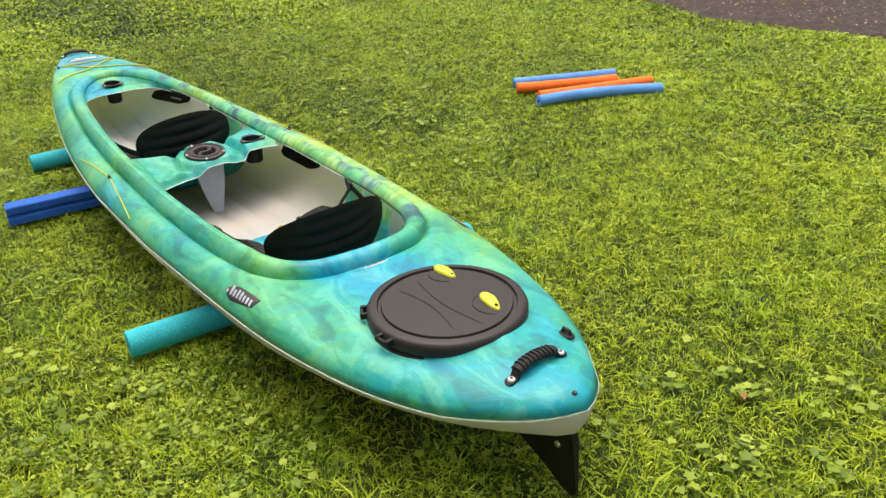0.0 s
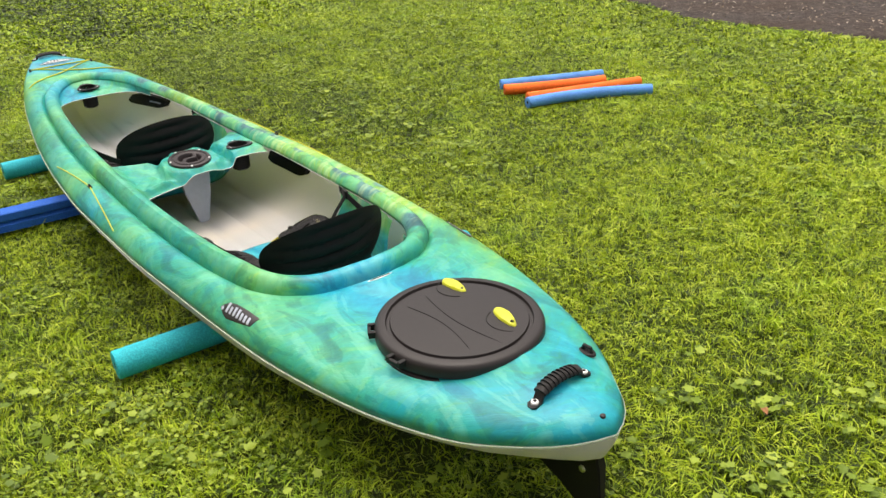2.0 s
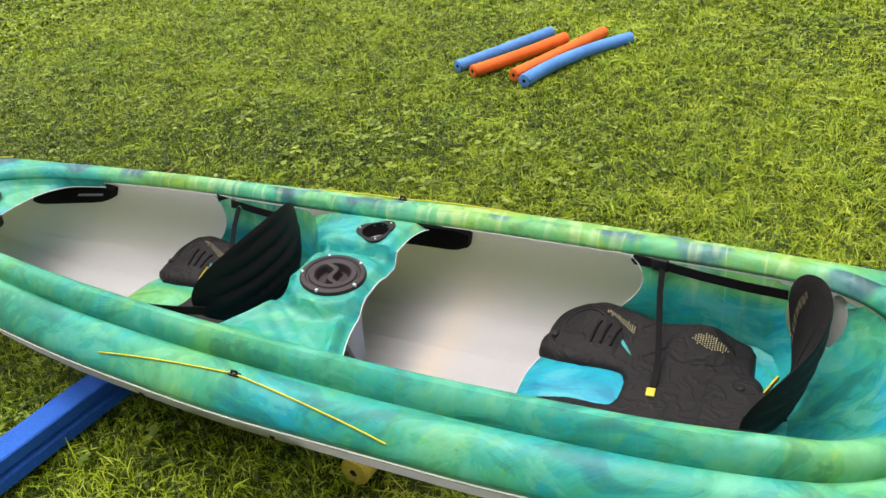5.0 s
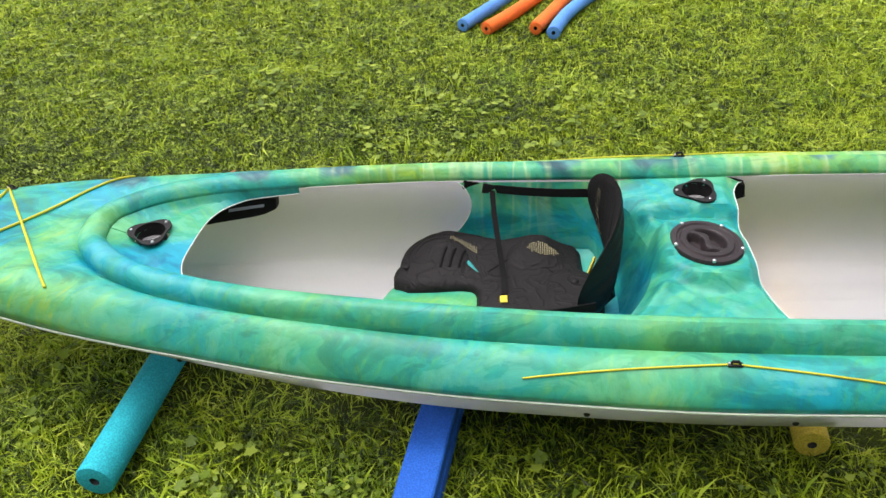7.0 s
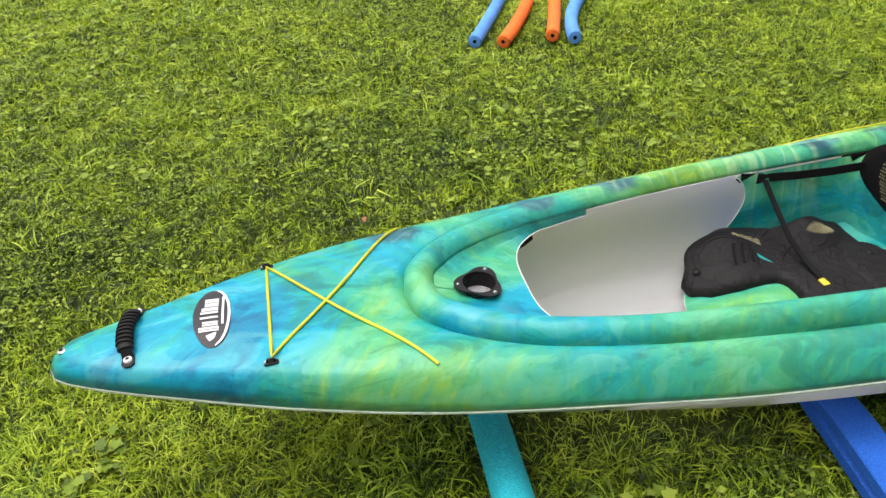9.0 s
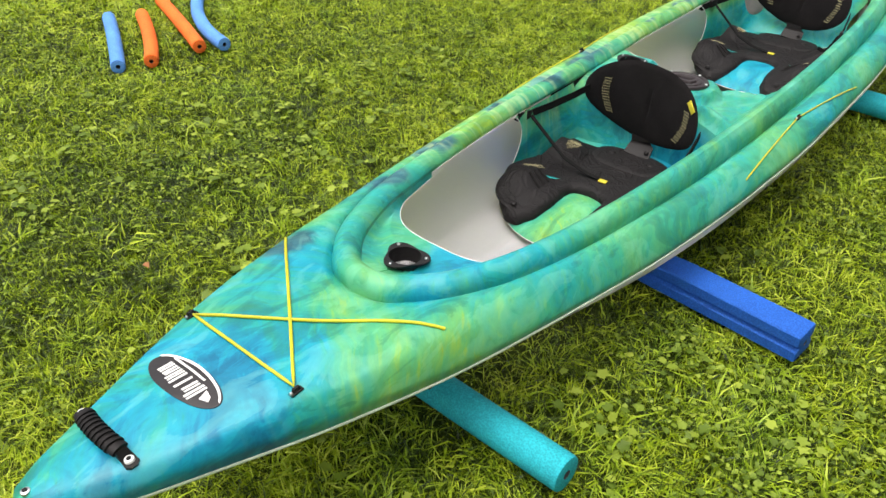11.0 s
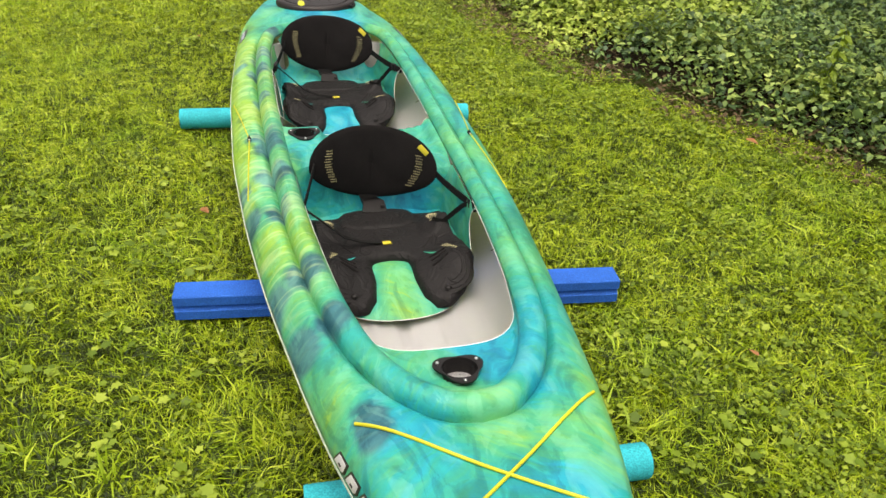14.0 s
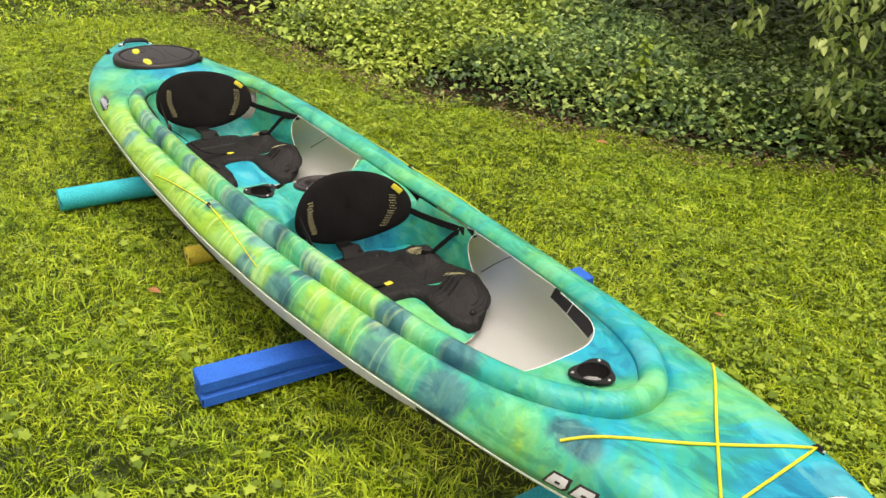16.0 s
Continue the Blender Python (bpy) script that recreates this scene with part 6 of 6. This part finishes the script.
# flat rosettes of broader leaves
nr = 2700
cx, cy = in_box(nr, -4.0, 4.4, -4.2, 3.0)
dens = value_noise(cx * 1.1, cy * 1.1, 81) * 0.6 + value_noise(cx * 3.1, cy * 3.1, 82) * 0.4
pick = dens + 0.03 * (cy > 0.4) > 0.535
cx, cy = cx[pick], cy[pick]
x = np.repeat(cx, 5) + rng.normal(0, 0.022, len(cx) * 5)
y = np.repeat(cy, 5) + rng.normal(0, 0.022, len(cx) * 5)
keep = lawn(x, y) & clear_of_boat(x, y, 0.05) & off_noodles(x, y, 0.02)
x, y = x[keep], y[keep]
place = np.stack([x, y, rng.uniform(0.020, 0.046, len(x))], 1)
scatter_leaves("broad_weed", place, rotations(len(x), rng.normal(-0.15, 0.22, len(x))), rng.uniform(0.012, 0.032, len(x)), *LOBED_LEAF, M_WEED, "flat rosettes of broad-leaved weeds in the lawn", "weed")

# ground-cover bed
def in_bed(x, y):
    return y > bed_edge(x) + 0.10 * (value_noise(x * 3, y * 3, 31) - 0.3)


def cover(count, x0, x1, y1, near, lo, hi, template):
    x, y = in_box(count, x0, x1, 0.4, y1)
    depth = np.clip(y - bed_edge(x), 0, 8)
    keep = in_bed(x, y) & ((depth < 2.2) & (x > -3.2) if near else (depth >= 2.2) | (x <= -3.2))
    keep &= rng.uniform(0, 1, len(x)) < np.clip(0.17 + depth * 1.3 + (value_noise(x * 2.5, y * 2.5, 35) - 0.5) * 0.8, 0.04, 1)
    x, y, depth = x[keep], y[keep], depth[keep]
    top = 0.03 + 0.16 * np.clip(depth / 0.55, 0, 1) + 0.17 * value_noise(x * 1.7, y * 1.7, 33) * np.clip(depth / 0.4, 0.2, 1) + 0.04 * depth
    z = top * rng.uniform(0.3, 1.0, len(x))
    size = rng.uniform(lo, hi, len(x)) * np.where(rng.uniform(0, 1, len(x)) < 0.12, 1.5, 1.0)
    # leaf colour carries the light: dark for the tree's shade, yellow-green for the sunny end
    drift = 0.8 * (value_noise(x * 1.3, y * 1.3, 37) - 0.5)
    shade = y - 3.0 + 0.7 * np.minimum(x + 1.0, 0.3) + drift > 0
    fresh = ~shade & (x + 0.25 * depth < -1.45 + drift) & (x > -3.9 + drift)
    for pick, material, label in ((~shade & ~fresh, M_IVY, "dense green leafy ground cover in the bed"), (fresh, M_SUNNY, "yellow-green leafy ground cover in the bed"), (shade, M_SHADED, "dark green ground cover in the tree's shade")):
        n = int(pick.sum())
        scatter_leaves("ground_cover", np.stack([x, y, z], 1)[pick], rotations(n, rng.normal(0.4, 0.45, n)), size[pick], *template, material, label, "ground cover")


cover(330000, -3.2, 3.2, 6.4, True, 0.016, 0.046, ROUND_FOLD)
cover(70000, -9.0, 4.5, 9.0, False, 0.05, 0.10, FOLD_LEAF)
# litter strip at the bed's edge
x, y = in_box(90000, -6.0, 3.0, 0.4, 5.0)
off = y - bed_edge(x)
keep = (off > -0.20) & (off < 0.42) & (value_noise(x * 2.2, y * 2.2, 41) > 0.25)
x, y = x[keep], y[keep]
scatter_leaves("leaf_litter", np.stack([x, y, rng.uniform(0.012, 0.045, len(x))], 1), rotations(len(x), rng.normal(0, 0.4, len(x))), rng.uniform(0.014, 0.034, len(x)), *POINT_LEAF, M_LITTER, "dry brown leaves along the edge of the bed", "leaf litter")


# ---- tree over the bed: trunk, limbs, drooping leaf sprays ----
tree = empty("tree", (0.9, 4.3, 0))
tagged(tree, "broad-leaved tree overhanging the bed with drooping leafy sprays", "tree")


def limb(points, r0, r1, name="limb"):
    pts = [Vector(p) - Vector((0.9, 4.3, 0)) for p in points]
    fine = []
    for a, b in zip(pts, pts[1:]):
        fine += [a.lerp(b, k / 6) + Vector((math.sin(a.x * 9 + k), math.cos(a.y * 7 + k), 0)) * 0.012 for k in range(6)]
    fine.append(pts[-1])
    sc = [(r0 + (r1 - r0) * i / (len(fine) - 1),) * 2 for i in range(len(fine))]
    return part(name, sweep(fine, circle(1.0, 10), sc), M_BARK, tree)


limb([(0.9, 4.3, -0.05), (0.86, 4.25, 0.7), (0.75, 4.1, 1.5), (0.5, 3.9, 2.4), (0.3, 3.6, 3.2)], 0.13, 0.04, "trunk")
tips = [(0.50, 2.30, 0.95), (0.05, 2.35, 0.95), (-0.6, 2.9, 1.15), (-1.3, 3.4, 1.3), (1.2, 2.9, 1.0), (2.0, 3.6, 1.2), (-2.2, 4.4, 1.4), (0.8, 2.6, 1.3)]
for tx, ty, tz in tips:
    limb([(0.76, 4.1, 1.45), ((0.76 + tx) / 2, (4.1 + ty) / 2, max(1.75, tz + 0.55)), (tx, ty, tz)], 0.035, 0.008)


def crown():
    p = []
    # sprays that hang from the limb ends
    hang = [(0.50, 2.28, 1.15, 0.34, 70), (0.44, 2.22, 1.1, 0.60, 50), (0.03, 2.24, 1.1, 0.62, 44), (0.22, 2.5, 1.2, 0.75, 22), (0.75, 2.35, 1.2, 0.55, 26), (-0.25, 2.6, 1.2, 0.80, 22), (0.95, 2.6, 1.2, 0.40, 30), (1.2, 2.8, 1.2, 0.35, 30)]
    for hx, hy, z1, z0, n in hang:
        for k in range(2 * n):
            t = rng.uniform(0, 1)
            p.append((hx + rng.normal(0, 0.03 + 0.07 * t) + 0.10 * (t - 0.3), hy + rng.normal(0, 0.03 + 0.07 * t), z0 + (z1 - z0) * t))
    p = np.array(p)
    n = 26000
    a, r = rng.uniform(0, 2 * np.pi, n), np.sqrt(rng.uniform(0, 1, n))
    x, y = 0.2 + 3.2 * r * np.cos(a), 4.6 + 2.1 * r * np.sin(a)
    floor = 0.95 + 0.45 * value_noise(x * 1.7, y * 1.7, 51) + 0.25 * (y - 2.6).clip(0, 2)
    z = floor + rng.uniform(0, 1, n) ** 1.5 * 1.9
    gaps = value_noise(x * 2.6 + z, y * 2.6 - z, 52) > 0.28
    body = np.stack([x, y, z], 1)[gaps & (y > 3.1)]
    return p, body


spray, body = crown()
off = np.array([0.9, 4.3, 0])
NARROW_LEAF = ([(x, y * 0.85, z) for x, y, z in POINT_LEAF[0]], POINT_LEAF[1])
# sprays keep the pale leaf colour; the body's colour is darkened as shade
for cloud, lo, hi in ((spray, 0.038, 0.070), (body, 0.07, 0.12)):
    ob = scatter_leaves("crown", cloud - off, rotations(len(cloud), rng.normal(0.85, 0.35, len(cloud))), rng.uniform(lo, hi, len(cloud)), *(NARROW_LEAF if lo < 0.05 else POINT_LEAF), M_SHRUB if lo < 0.05 else M_SHADED, "", "", "", tree)

SPRIG_LEAF = bpy.data.meshes.new("leaf")
SPRIG_LEAF.from_pydata(POINT_LEAF[0], [], POINT_LEAF[1])
SPRIG_LEAF.materials.append(M_WEED)
# a few brighter sprigs that stand up out of the ground cover
for sx, sy, sz in ((-0.60, 2.30, 0.46), (-2.6, 2.6, 0.5), (-1.6, 2.4, 0.45)):
    sprig = tagged(empty("sprig", (sx, sy, 0)), "bright light green sprig standing out of the ground cover", "plant")
    part("stem", sweep([(0.012 * math.sin(k * 1.7), 0.012 * math.cos(k * 1.3), sz * k / 6) for k in range(7)], circle(1.0, 6), [(0.004 - 0.0004 * k,) * 2 for k in range(7)]), M_WEED, sprig)
    for k in range(34):
        leaf = new("leaf", SPRIG_LEAF)
        leaf.parent = sprig
        h = 0.12 + (sz - 0.12) * (k / 33)
        leaf.matrix_basis = pose(0, 0, h, rng.normal(0, 15), rng.normal(20, 22), k * 137.5) @ Matrix.Translation((0.01, 0, 0)) @ Matrix.Diagonal((*(rng.uniform(0.045, 0.075, 1).repeat(3) * (1.25 - 0.6 * k / 33)), 1))

# backdrop of hedge beyond the bed, shade put into its leaf colour
n = 9000
x = rng.uniform(-14, 8, n)
y = np.maximum(bed_edge(np.clip(x, -9, 6)) + 4.5, 6.5) + rng.uniform(0, 1.5, n)
z = rng.uniform(0.0, 3.5, n)
scatter_leaves("far_hedge", np.stack([x, y, z], 1), rotations(n, rng.normal(0.8, 0.4, n)), rng.uniform(0.12, 0.24, n), *POINT_LEAF, M_SHADED, "dark leafy hedge far behind the bed", "hedge")


# ---- fallen leaves on the lawn ----
def fallen_leaf(x, y, size, turn, material):
    t = np.array(POINT_LEAF[0]) * size
    me = bpy.data.meshes.new("fallen_leaf")
    me.from_pydata([tuple(v) for v in t], [], POINT_LEAF[1])
    ob = finish("fallen_leaf", me, material, None, "", False)
    ob.matrix_world = pose(x, y, 0.042, 6, -4, turn)
    return tagged(ob, "dry reddish-brown leaf lying on the grass", "leaf", "fallen leaves")


for lx, ly, ls, lt in ((-0.06, -0.54, 0.045, 30), (1.45, -0.88, 0.03, 80), (-1.96, -0.583, 0.03, 140), (1.0, 0.95, 0.032, 200), (-0.35, 1.75, 0.06, 20)):
    fallen_leaf(lx, ly, ls, lt, M_LEAF)


# pale crumbs and leaf bits on the drive
x, y = in_box(5200, -3.0, 7.0, -9.0, -4.4)
keep = (y < PATH_EDGE(x) - 0.04) & (value_noise(x * 1.5, y * 1.5, 71) > 0.35)
x, y = x[keep], y[keep]
scatter_leaves("drive_debris", np.stack([x, y, np.full(len(x), 0.034)], 1), rotations(len(x), rng.normal(0, 0.35, len(x))), rng.uniform(0.012, 0.035, len(x)), *FOLD_LEAF, M_CRUMB, "pale leaf bits and crumbs strewn over the drive", "debris")
